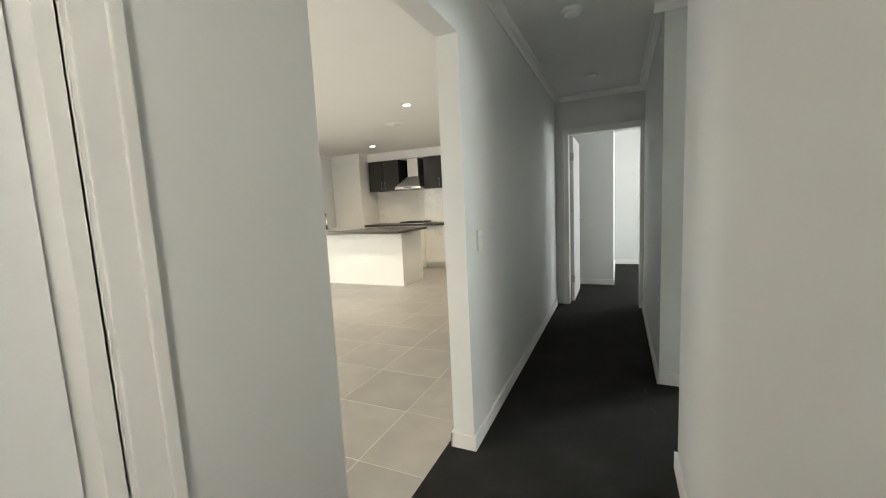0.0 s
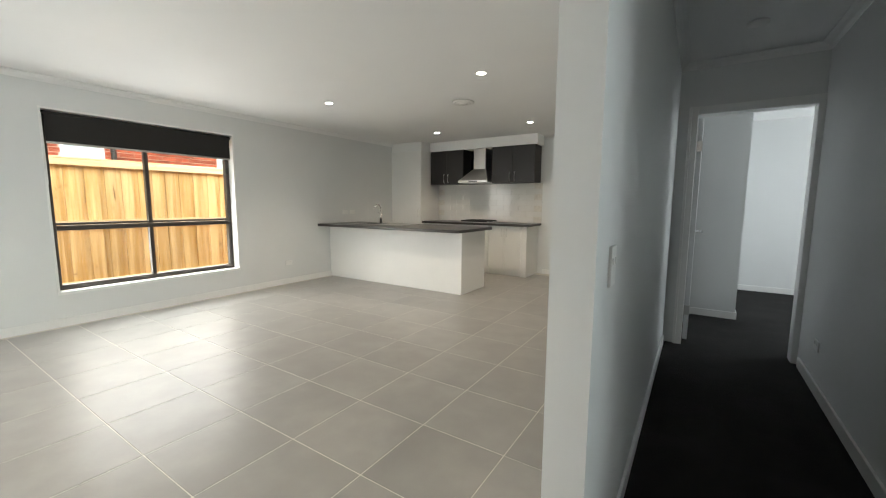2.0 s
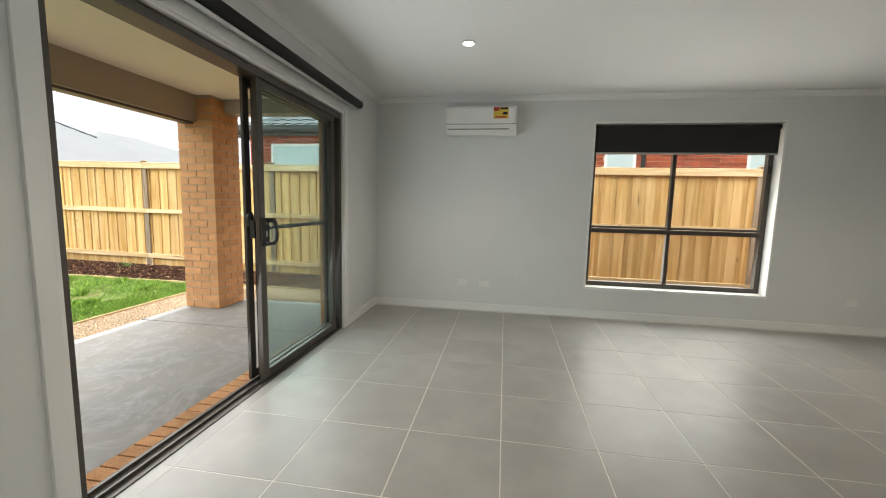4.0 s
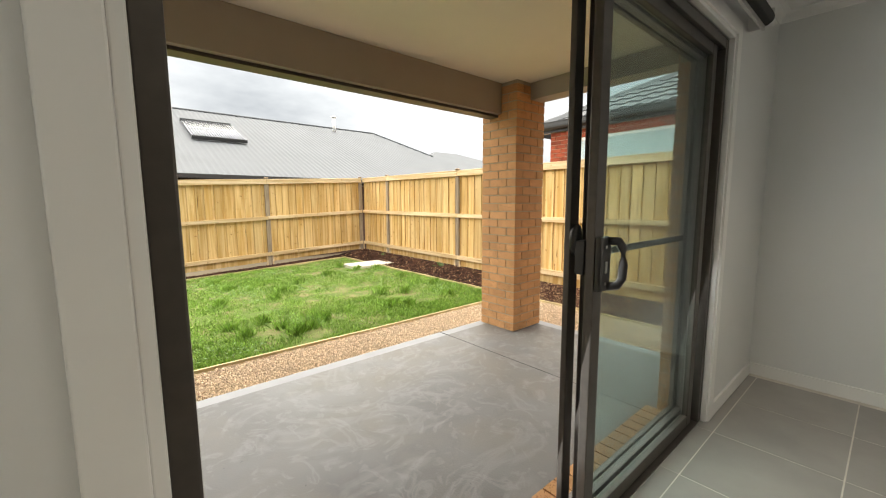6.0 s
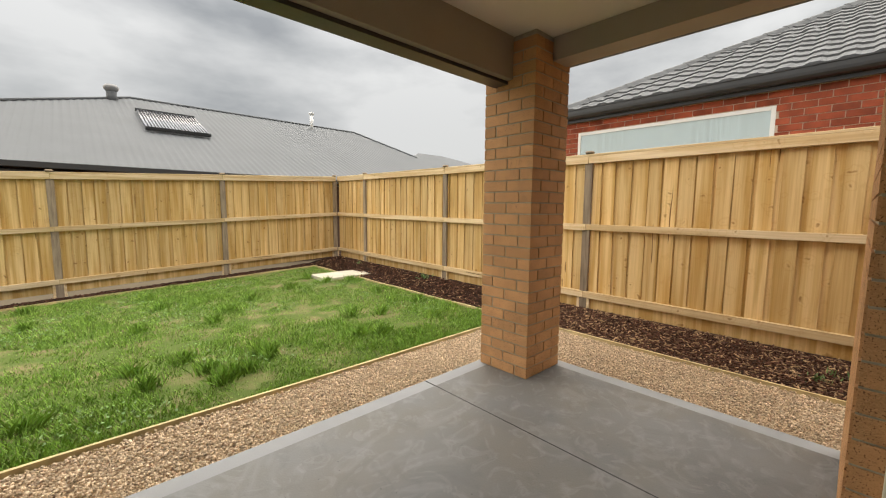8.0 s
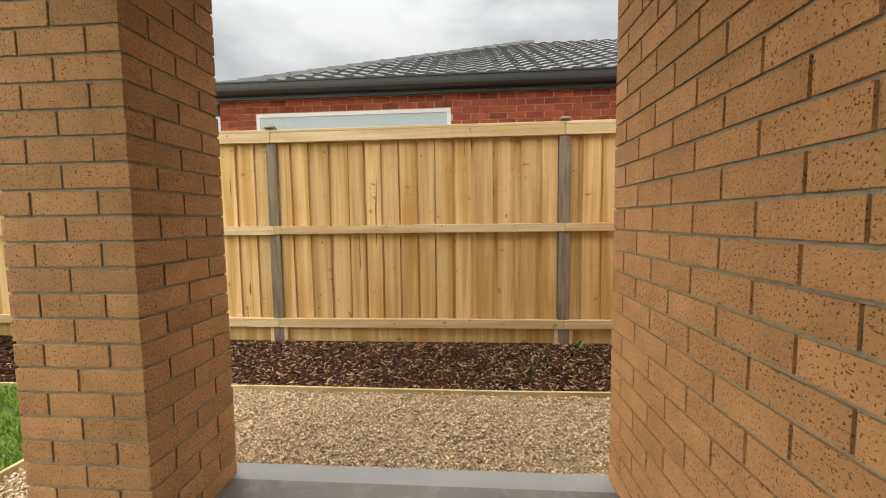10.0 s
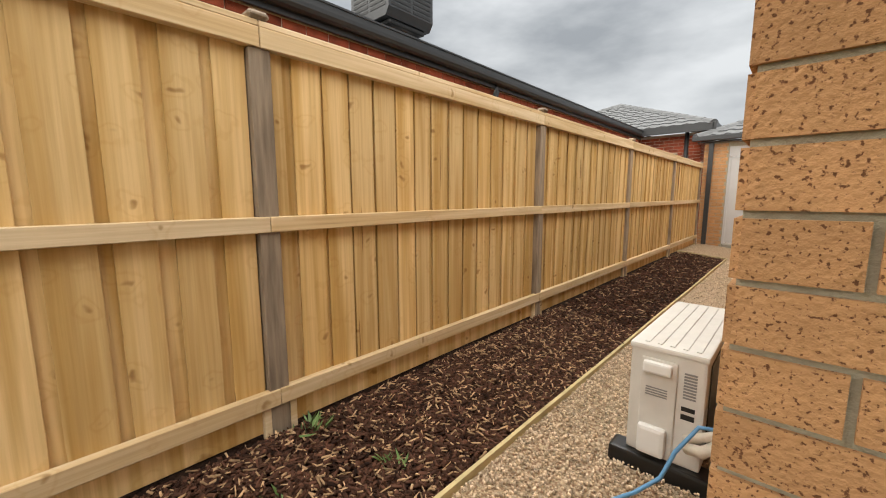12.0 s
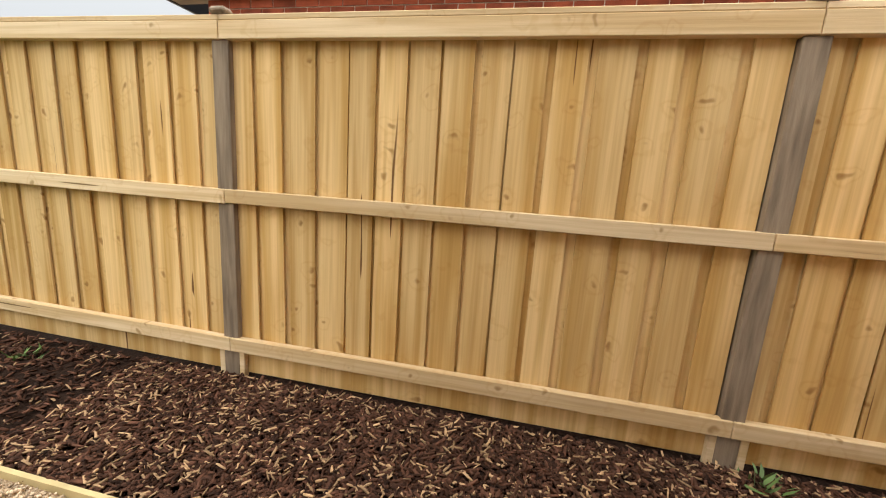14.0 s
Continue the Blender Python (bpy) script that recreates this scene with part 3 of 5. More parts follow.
bpart("knob", sh, CHROME, (1.62, 1.65, 3.92, 3.95, 1.0, 1.04))
struct("wall_shower_lining", FROST, (1.28, 2.64, 4.86, 4.878, 0.09, 2.1), (1.24, 1.28, 4.2, 4.878, 0.0, 2.1), label="pale green shower wall lining")

# small wall and ceiling fittings
sd = thing("smoke_detector", 0.17, 2.70, CZ - 0.04, "round white smoke alarm on the hall ceiling", "smoke alarm")
part("body", lathe_mesh("body", (0.17, 2.70, CZ), [(0.058, 0.0), (0.060, -0.012), (0.056, -0.022)], WHITEP), sd)
part("cap", lathe_mesh("cap", (0.17, 2.70, CZ - 0.022), [(0.046, 0.0), (0.045, -0.012), (0.036, -0.020)], WHITEP), sd)
hd = thing("ceiling_light", 0.2, 4.2, CZ - 0.02, "round white unlit ceiling fitting in the hall", "light")
part("body", lathe_mesh("body", (0.2, 4.2, CZ), [(0.06, 0.0), (0.06, -0.012), (0.05, -0.018)], WHITEP), hd)


def wall_plate(axis, plane, out, u, z, w=0.115, h=0.07, label="white double power point on the wall", name="power_point", buttons=2):
    def bx(d0, d1, u0, u1, z0, z1):
        p0, p1 = sorted((plane + out * d0, plane + out * d1))
        return (p0, p1, u0, u1, z0, z1) if axis == "x" else (u0, u1, p0, p1, z0, z1)
    c = (plane, u, z) if axis == "x" else (u, plane, z)
    t = thing(name, *c, label, "socket" if "power" in name else "switch")
    bpart("plate", t, WHITEP, bx(0.0, 0.009, u - w / 2, u + w / 2, z - h / 2, z + h / 2), bevel=0.002)
    for i in range(buttons):
        bu = u + (i - (buttons - 1) / 2) * w * 0.5
        bpart("rocker", t, WHITEP, bx(0.009, 0.013, bu - 0.008, bu + 0.008, z + 0.005, z + 0.025), bevel=0.001)
    return t


for yy, zz in ((0.50, 0.325), (0.75, 0.32), (4.56, 0.33), (5.76, 1.11), (5.94, 1.11)):
    wall_plate("x", WI, 1, yy, zz)
wall_plate("x", HW1, 1, 1.98, 1.10, 0.07, 0.115, "white light switch plate on the hall wall", "light_switch", 2)
wall_plate("x", HE, -1, 4.35, 0.32)

# recessed downlights
def downlight(x, y):
    t = thing("downlight", x, y, CZ - 0.01, "lit recessed round downlight with a white trim ring", "light", "ceiling downlights")
    part("trim_ring", lathe_mesh("trim_ring", (x, y, CZ), [(0.052, -0.001), (0.055, -0.006), (0.046, -0.009), (0.040, -0.006)], WHITEP), t)
    part("lens", lathe_mesh("lens", (x, y, CZ), [(0.039, -0.007), (0.038, -0.0075), (0.02, -0.008)], LED), t, "glowing lens")
    lamp = new("downlight_lamp", bpy.data.lights.new("downlight_lamp", "SPOT"))
    lamp.data.energy, lamp.data.spot_size, lamp.data.spot_blend, lamp.data.shadow_soft_size, lamp.data.color = 14, radians(125), 0.8, 0.04, (1.0, 0.84, 0.64)
    lamp.matrix_world = look((x, y, CZ - 0.02), (x, y + 0.001, 0))


for x, y in ((-1.81, 4.12), (-3.87, 6.44), (-3.87, 4.11), (-3.93, 0.64), (-2.21, 6.44), (-1.81, 0.7)):
    downlight(x, y)
vent = thing("ceiling_vent", -2.47, 4.93, CZ - 0.02, "round white ceiling air diffuser", "vent")
for i, (r0, r1) in enumerate(((0.13, 0.105), (0.095, 0.07), (0.06, 0.0))):
    part("ring", lathe_mesh("ring", (-2.47, 4.93, CZ - 0.004 - 0.006 * i), [(r0, 0.0), (r0 - 0.004, -0.012), (max(r1, 0.004), -0.016)], WHITEP), vent)

# ---- living window ----
win = thing("window_1", -5.6, 2.83, WZ0, "bronze aluminium four pane window with a timber-lined white reveal", "window", kind="structure")
FX0, FX1 = -5.605, -5.545
fy0, fy1, fz0, fz1, MZ = WY0 + 0.02, WY1 - 0.02, WZ0 + 0.03, WZ1 - 0.02, 1.0
MY = 2.79
bpart("window_frame", win, BRONZE, (FX0, FX1, fy0, fy0 + 0.05, fz0, fz1), (FX0, FX1, fy1 - 0.05, fy1, fz0, fz1), (FX0, FX1, fy0 + 0.05, fy1 - 0.05, fz0, fz0 + 0.05), (FX0, FX1, fy0 + 0.05, fy1 - 0.05, fz1 - 0.05, fz1), bevel=0.004)
bpart("transom", win, BRONZE, (FX0, FX1 + 0.006, fy0 + 0.05, fy1 - 0.05, MZ - 0.025, MZ + 0.025), (FX0 + 0.02, FX1 - 0.004, fy0 + 0.05, fy1 - 0.05, MZ + 0.03, MZ + 0.055))
bpart("mullion", win, BRONZE, (FX0 + 0.004, FX1 + 0.002, MY - 0.02, MY + 0.02, MZ + 0.025, fz1 - 0.05))
bpart("mullion", win, BRONZE, (FX0 + 0.004, FX1 + 0.002, MY - 0.02, MY + 0.02, fz0 + 0.05, MZ - 0.025))
bpart("latch", win, BLACKP, (FX1 - 0.01, FX1 + 0.02, fy1 - 0.055, fy1 - 0.03, 1.66, 1.74))
for y0, y1 in ((fy0 + 0.05, MY - 0.02), (MY + 0.02, fy1 - 0.05)):
    for z0, z1 in ((fz0 + 0.05, MZ - 0.025), (MZ + 0.025, fz1 - 0.05)):
        p = part("pane", boxes_mesh("pane", [(-5.578, -5.572, y0 - 0.004, y1 + 0.004, z0 - 0.004, z1 + 0.004)], WGLASS), win)
        p.visible_shadow = False
bpart("window_reveal", win, TRIM, (FX1, WI + 0.004, WY0, WY0 + 0.02, WZ0 + 0.03, WZ1 - 0.02), (FX1, WI + 0.004, WY1 - 0.02, WY1, WZ0 + 0.03, WZ1 - 0.02), (FX1, WI + 0.006, WY0, WY1, WZ0, WZ0 + 0.03), (FX1, WI + 0.004, WY0, WY1, WZ1 - 0.02, WZ1), bevel=0.002)
wb = thing("window_blind", WI - 0.05, 2.83, WZ1 - 0.05, "charcoal roller blind raised near the window head", "blind")
part("roller", tube_mesh("roller", [(WI - 0.055, WY0 + 0.03, WZ1 - 0.055), (WI - 0.055, WY1 - 0.03, WZ1 - 0.055)], 0.026, BLIND, 14), wb)
bpart("fabric", wb, BLIND, (WI - 0.032, WI - 0.030, WY0 + 0.045, WY1 - 0.045, 1.865, WZ1 - 0.05), bevel=0)
bpart("bottom_bar", wb, STEEL, (WI - 0.037, WI - 0.025, WY0 + 0.045, WY1 - 0.045, 1.845, 1.866))
part("chain", tube_mesh("chain", [(WI - 0.03, WY0 + 0.028, WZ1 - 0.06), (WI - 0.03, WY0 + 0.028, 1.45)], 0.003, WHITEP, 6), wb)

# ---- sliding door ----
sl = thing("sliding_door", -3.2, -0.66, 0.0, "bronze aluminium glass sliding door standing open with its insect screen", "door")
DX0, DX1, DH = SX0 + 0.02, SX1 - 0.02, 2.075
bpart("frame", sl, BRONZE, (DX0, DX0 + 0.04, -0.74, -0.60, 0.0, DH), (DX1 - 0.04, DX1, -0.74, -0.60, 0.0, DH), (DX0 + 0.04, DX1 - 0.04, -0.74, -0.60, DH - 0.05, DH), bevel=0.004)
bpart("track", sl, BRONZE, (DX0 + 0.04, DX1 - 0.04, -0.74, -0.60, -0.02, 0.006), (DX0 + 0.04, DX1 - 0.04, -0.648, -0.640, 0.006, 0.022), (DX0 + 0.04, DX1 - 0.04, -0.705, -0.697, 0.006, 0.022), bevel=0.001)


def glazed_leaf(name, x0, x1, yc, material, stile=0.05, depth=0.034, label="", pane=GLASS):
    leaf = bpart(name, sl, BRONZE, (x0, x0 + stile, yc - depth / 2, yc + depth / 2, 0.02, DH - 0.045), (x1 - stile, x1, yc - depth / 2, yc + depth / 2, 0.02, DH - 0.045), (x0 + stile, x1 - stile, yc - depth / 2, yc + depth / 2, 0.02, 0.08), (x0 + stile, x1 - stile, yc - depth / 2, yc + depth / 2, DH - 0.10, DH - 0.045), bevel=0.004, label=label)
    if pane:
        p = hang(new("pane", boxes_mesh("pane", [(x0 + stile - 0.005, x1 - stile + 0.005, yc - 0.003, yc + 0.003, 0.076, DH - 0.096)], pane)), leaf)
        p.visible_shadow = False
    return leaf


leaf_fixed = glazed_leaf("fixed_panel", DX0 + 0.04, -3.225, -0.684, BRONZE)
leaf_move = glazed_leaf("sliding_panel", DX0 + 0.10, -3.17, -0.637, BRONZE, 0.062)
leaf_fly = glazed_leaf("fly_screen", DX0 + 0.06, -3.165, -0.722, BRONZE, 0.055, 0.024, pane=None)
bpart("cross_rail", sl, BRONZE, (DX0 + 0.10, -3.21, -0.728, -0.716, 1.04, 1.07))
part("handle", boxes_mesh("handle", [(-3.243, -3.172, -0.620, -0.596, 0.945, 1.135)], BLACKP, 0.008), sl, "black plastic pull handle with a lock")
part("grip", tube_mesh("grip", [(-3.225, -0.605, 0.960), (-3.255, -0.578, 0.962), (-3.268, -0.568, 0.985), (-3.272, -0.566, 1.04), (-3.268, -0.568, 1.095), (-3.255, -0.578, 1.118), (-3.225, -0.605, 1.120)], 0.015, BLACKP), sl, "black plastic grip")
bpart("lock_snib", sl, STEEL, (-3.212, -3.200, -0.597, -0.592, 1.01, 1.05), (-3.210, -3.202, -0.597, -0.594, 1.095, 1.105), (-3.210, -3.202, -0.597, -0.594, 0.968, 0.978), bevel=0.001, label="steel lock snib and screws")
part("latch", lathe_mesh("latch", (0, 0, 0), [(0.02, -0.016), (0.034, -0.012), (0.036, 0.0), (0.034, 0.012), (0.02, 0.016)], BLACKP), sl, "black screen door latch").matrix_basis = pose(-3.185, -0.70, 1.12, 90, 0, 0) @ Matrix.Diagonal((0.7, 1.6, 1.0, 1))
bpart("outer_pull", sl, BLACKP, (-3.225, -3.165, -0.69, -0.655, 1.0, 1.12))
struct("trim_slider_reveal", TRIM, (SX0, SX0 + 0.02, -0.60, SI + 0.006, 0, 2.10), (SX1 - 0.02, SX1, -0.60, SI + 0.006, 0, 2.10), (SX0, SX1, -0.60, SI + 0.006, 2.08, 2.10), (SX0 - 0.067, SX0, SI, SI + 0.016, 0, 2.167), (SX1, SX1 + 0.067, SI, SI + 0.016, 0, 2.167), (SX0, SX1, SI, SI + 0.016, 2.10, 2.167), label="white timber reveal and architrave of the sliding door", category="trim", bevel=0.003)
db = thing("roller_blind", -3.2, SI + 0.07, 2.2, "dark roller blind rolled up above the sliding door", "blind")
part("roller", tube_mesh("roller", [(-4.66, SI + 0.075, 2.215), (-1.85, SI + 0.075, 2.215)], 0.038, BLIND, 16), db)
bpart("bottom_bar", db, STEEL, (-4.63, -1.88, SI + 0.068, SI + 0.082, 2.145, 2.168))
bpart("bracket", db, WHITEP, (-4.675, -4.66, SI, SI + 0.11, 2.17, 2.26)); bpart("bracket", db, WHITEP, (-1.85, -1.835, SI, SI + 0.11, 2.17, 2.26))
struct("trim_door_stop", SOFFIT, (SX0 + 0.010, SX0 + 0.045, -0.753, -0.742, SLAB + 0.1, 2.08), label="cream strip beside the sliding door frame", category="trim", bevel=0.002)
# brick sill under the door
sill = thing("door_sill", -3.2, -0.79, -0.13, "row of tan bricks on edge under the sliding door", "sill")
for i in range(28):
    bx = SX0 + 0.045 + i * 0.086
    bpart("brick", sill, BRICK, (bx - 0.038, bx + 0.038, -0.90, -0.745, SLAB, -0.03), bevel=0)

# ---- split system indoor unit ----
ac = thing("air_conditioner", WI + 0.1, 0.66, 2.03, "white wall mounted air conditioner with an energy label", "air conditioner")
part("body", prism("body", [(WI, 2.04), (WI + 0.13, 2.03), (WI + 0.17, 2.06), (WI + 0.20, 2.14), (WI + 0.20, 2.30), (WI + 0.185, 2.325), (WI, 2.325)], "y", 0.28, 1.05, WHITEP), ac)
bpart("louvre", ac, WHITEP, (WI + 0.12, WI + 0.196, 0.30, 0.97, 2.066, 2.078), label="white outlet louvre")
bpart("slot", ac, BLACKP, (WI + 0.15, WI + 0.187, 0.30, 0.97, 2.079, 2.088), (WI + 0.199, WI + 0.202, 0.28, 1.05, 2.132, 2.137), bevel=0)
bpart("energy_label", ac, YELLOW, (WI + 0.20, WI + 0.2025, 0.80, 0.96, 2.19, 2.31), bevel=0)
bpart("label_band", ac, RED, (WI + 0.2025, WI + 0.2035, 0.80, 0.86, 2.27, 2.31), (WI + 0.2025, WI + 0.2035, 0.82, 0.94, 2.20, 2.215), bevel=0)
bpart("label_print", ac, BLACKP, (WI + 0.2025, WI + 0.2035, 0.87, 0.955, 2.285, 2.305), (WI + 0.2025, WI + 0.2035, 0.90, 0.95, 2.23, 2.26), bevel=0)

# ---- kitchen ----
isl = thing("kitchen_island", -4.1, 5.7, 0.0, "white plaster-fronted peninsula bench joined to the wall", "bench")
bpart("front_panel", isl, CAB, (WI, -2.75, 5.40, 5.50, 0, 0.88))
bpart("end_panel", isl, CAB, (-2.78, -2.745, 5.395, 6.09, 0, 0.88))
bpart("body", isl, CAB, (WI, -2.78, 5.50, 6.0, 0.12, 0.86))
bpart("kickboard", isl, CAB, (WI, -2.78, 5.50, 5.95, 0.0, 0.12))
solid("island_benchtop", BENCH, (WI + 0.002, -2.64, 5.14, 6.12, 0.885, 0.925), label="dark speckled stone benchtop on the peninsula", category="benchtop", bevel=0.006)
sk = thing("sink", -4.5, 5.75, 0.925, "stainless steel inset sink with a drainer", "sink")
bpart("rim", sk, STEEL, (-5.05, -3.95, 5.52, 5.56, 0.925, 0.931), (-5.05, -3.95, 5.96, 6.0, 0.925, 0.931), (-5.05, -5.01, 5.56, 5.96, 0.925, 0.931), (-4.52, -3.95, 5.56, 5.96, 0.925, 0.930), bevel=0.001)
# no hollow is cut: a flat black sheet paints the shade inside the sink
bpart("bowl_shade", sk, BLACKM, (-5.01, -4.52, 5.56, 5.96, 0.925, 0.927), bevel=0)
tp = thing("kitchen_tap", -4.68, 5.5, 0.925, "tall chrome mixer tap behind the sink", "tap")
part("column", tube_mesh("column", [(-4.68, 5.90, 0.925), (-4.68, 5.90, 1.14)], 0.021, CHROME, 14), tp)
part("spout", tube_mesh("spout", [(-4.68, 5.90, 1.13), (-4.68, 5.90, 1.20), (-4.68, 5.86, 1.245), (-4.68, 5.78, 1.25), (-4.68, 5.74, 1.20)], 0.013, CHROME, 12), tp)
part("lever", tube_mesh("lever", [(-4.68, 5.90, 1.08), (-4.75, 5.90, 1.12)], 0.007, CHROME), tp)

BX0, BX1, BF = -4.67, -2.40, 7.13


def cabinet(name, x0, x1, y0, y1, z0, z1, material, label, doors, handle_z, kick=0.0, group=""):
    c = thing(name, (x0 + x1) / 2, (y0 + y1) / 2, z0, label, "cabinet", group)
    bpart("body", c, material, (x0, x1, y0 + 0.02, y1, z0 + kick, z1))
    if kick:
        bpart("kickboard", c, material, (x0, x1, y0 + 0.05, y1, z0, z0 + kick))
    w = (x1 - x0) / doors
    for i in range(doors):
        a, b = x0 + i * w + 0.002, x0 + (i + 1) * w - 0.002
        door = bpart("door", c, material, (a, b, y0, y0 + 0.018, z0 + kick + 0.003, z1 - 0.003), bevel=0.002)
        hx = (b - 0.045) if i % 2 == 0 else (a + 0.045)
        if doors == 1:
            hx = b - 0.05
        h0, h1 = handle_z
        hob = tube_mesh("handle", [(hx, y0, h0), (hx, y0 - 0.03, h0 + 0.004), (hx, y0 - 0.03, h1 - 0.004), (hx, y0, h1)], 0.006, STEEL, 8)
        hang(new("handle", hob), door)["label"] = "brushed steel bow handle"
    return c


cabinet("pantry_cabinet", WI + 0.004, BX0, 7.06, KB, 0.0, 2.30, CAB, "tall white pantry cupboard beside the wall", 1, (1.0, 1.16), 0.1)
cabinet("base_cabinet", BX0 + 0.002, -3.88, BF, KB, 0, 0.88, CAB, "white base cupboard under the dark benchtop", 2, (0.70, 0.83), 0.12, "base cupboards")
cabinet("base_cabinet", -3.87, -3.21, BF, KB, 0, 0.88, CAB, "white base cupboard below the cooktop", 2, (0.70, 0.83), 0.12, "base cupboards")
cabinet("base_cabinet", -3.20, -2.58, BF, KB, 0, 0.88, CAB, "white base cupboard at the end of the bench", 2, (0.70, 0.83), 0.12, "base cupboards")
solid("end_panel", CAB, (-2.578, -2.48, BF + 0.01, KB, 0, 0.88), label="white end panel of the kitchen bench", category="panel")
solid("kitchen_benchtop", BENCH, (BX0 + 0.003, -2.42, 7.09, KB - 0.001, 0.885, 0.925), label="dark speckled stone benchtop along the wall", category="benchtop", bevel=0.006)
UF = 7.36
cabinet("wall_cabinet", -4.64, -3.88, UF, KB, 1.65, 2.30, DARKCAB, "dark brown wall cupboard beside the rangehood", 2, (1.68, 1.84), 0, "wall cupboards")
cabinet("wall_cabinet", -3.27, -2.46, UF, KB, 1.65, 2.30, DARKCAB, "dark brown double wall cupboard beside the rangehood", 2, (1.68, 1.84), 0, "wall cupboards")
solid("rangehood_backing", BLACKGL, (-3.879, -3.271, KB - 0.02, KB - 0.008, 1.65, 2.30), label="black panel behind the rangehood", category="panel", bevel=0)
struct("trim_bulkhead", CEIL, (BX0 + 0.002, -2.42, UF + 0.004, KB, 2.302, CZ), (WI, BX0, 7.08, KB, 2.302, CZ), label="white plaster bulkhead above the kitchen cupboards", category="trim")
rh = thing("rangehood", -3.56, 7.4, 1.66, "stainless steel canopy rangehood with a flue", "rangehood")
cv = [(-3.88, 7.18, 1.66), (-3.27, 7.18, 1.66), (-3.27, 7.68, 1.66), (-3.88, 7.68, 1.66), (-3.88, 7.18, 1.70), (-3.27, 7.18, 1.70), (-3.27, 7.68, 1.70), (-3.88, 7.68, 1.70), (-3.70, 7.42, 1.92), (-3.43, 7.42, 1.92), (-3.43, 7.68, 1.92), (-3.70, 7.68, 1.92)]
part("canopy", mesh("canopy", cv, [(0, 3, 2, 1), (0, 1, 5, 4), (1, 2, 6, 5), (2, 3, 7, 6), (3, 0, 4, 7), (4, 5, 9, 8), (5, 6, 10, 9), (6, 7, 11, 10), (7, 4, 8, 11), (8, 9, 10, 11)], STEEL), rh)
bpart("flue", rh, STEEL, (-3.69, -3.44, 7.43, 7.68, 1.90, 2.30))
bpart("control_strip", rh, BLACKP, (-3.66, -3.48, 7.176, 7.182, 1.67, 1.69), bevel=0)
ck = thing("gas_cooktop", -3.54, 7.4, 0.925, "black gas cooktop with cast iron trivets", "cooktop")
bpart("hob_plate", ck, STEEL, (-3.86, -3.22, 7.16, 7.64, 0.925, 0.934))
for bx in (-3.72, -3.54, -3.36):
    for by in (7.28, 7.52):
        part("burner", lathe_mesh("burner", (bx, by, 0.934), [(0.045, 0.0), (0.045, 0.012), (0.03, 0.018)], BLACKM, 16), ck)
for bx in (-3.81, -3.63, -3.45):
    bpart("trivet", ck, BLACKM, (bx, bx + 0.17, 7.39, 7.405, 0.955, 0.968), (bx + 0.08, bx + 0.092, 7.18, 7.62, 0.955, 0.968), (bx, bx + 0.012, 7.18, 7.62, 0.950, 0.966), (bx + 0.158, bx + 0.17, 7.18, 7.62, 0.950, 0.966), (bx, bx + 0.17, 7.18, 7.192, 0.936, 0.966), (bx, bx + 0.17, 7.608, 7.62, 0.936, 0.966), bevel=0)
# splashback tiles
sb = thing("splashback", -3.5, KB - 0.008, 0.925, "white gloss stacked wall tile splashback", "splashback", kind="structure")
bpart("grout", sb, GROUT, (BX0 + 0.002, -2.42, KB - 0.006, KB - 0.0005, 0.925, 1.652), bevel=0)
tile_me = boxes_mesh("tile", [(0.0015, 0.2985, -0.006, 0, 0.0015, 0.1025)], SPLASH, 0.001)
for r in range(7):
    for c in range(8):
        x = BX0 + 0.004 + c * 0.30 - (0.15 if r % 2 else 0)
        if x < BX0 or x + 0.3 > -2.41:
            continue
        part("tile", tile_me, sb).location = (x, KB - 0.006, 0.927 + r * 0.104)

# ---- floor tiles ----
tile600 = boxes_mesh("tile", [(0.003, 0.505, 0.003, 0.501, -0.01, 0.0)], TILE, 0.0008)
TX, TY = 0.508, 0.504
for i in range(-6, 5):
    for j in range(-4, 16):
        x, y = -2.315 + i * TX, 0.995 + j * TY
        if x < WI - 0.5 or x > HW0 - 0.3 or y > 8.9 or y < SI - 0.55 or (y > 7.2 and x < -1.7) or (5.45 < y < 5.5 and x < -2.9):
            continue
        x0, x1, y0, y1 = max(x, WI), min(x + TX, -0.40), max(y, SI - 0.02), min(y + TY, 9.08)
        if x1 - x0 < 0.02 or y1 - y0 < 0.02:
            continue
        if x0 == x and x1 == x + TX and y0 == y and y1 == y + TY:
            part("tile", tile600, floor).location = (x, y, 0)
        else:
            part("tile", boxes_mesh("tile", [(x0 + 0.002, x1 - 0.002, y0 + 0.002, y1 - 0.002, -0.01, 0.0)], TILE), floor)

# ---- our house outside ----
HT = 2.42                      # top of the brickwork
COURSE, BL, BH = 0.086, 0.23, 0.076


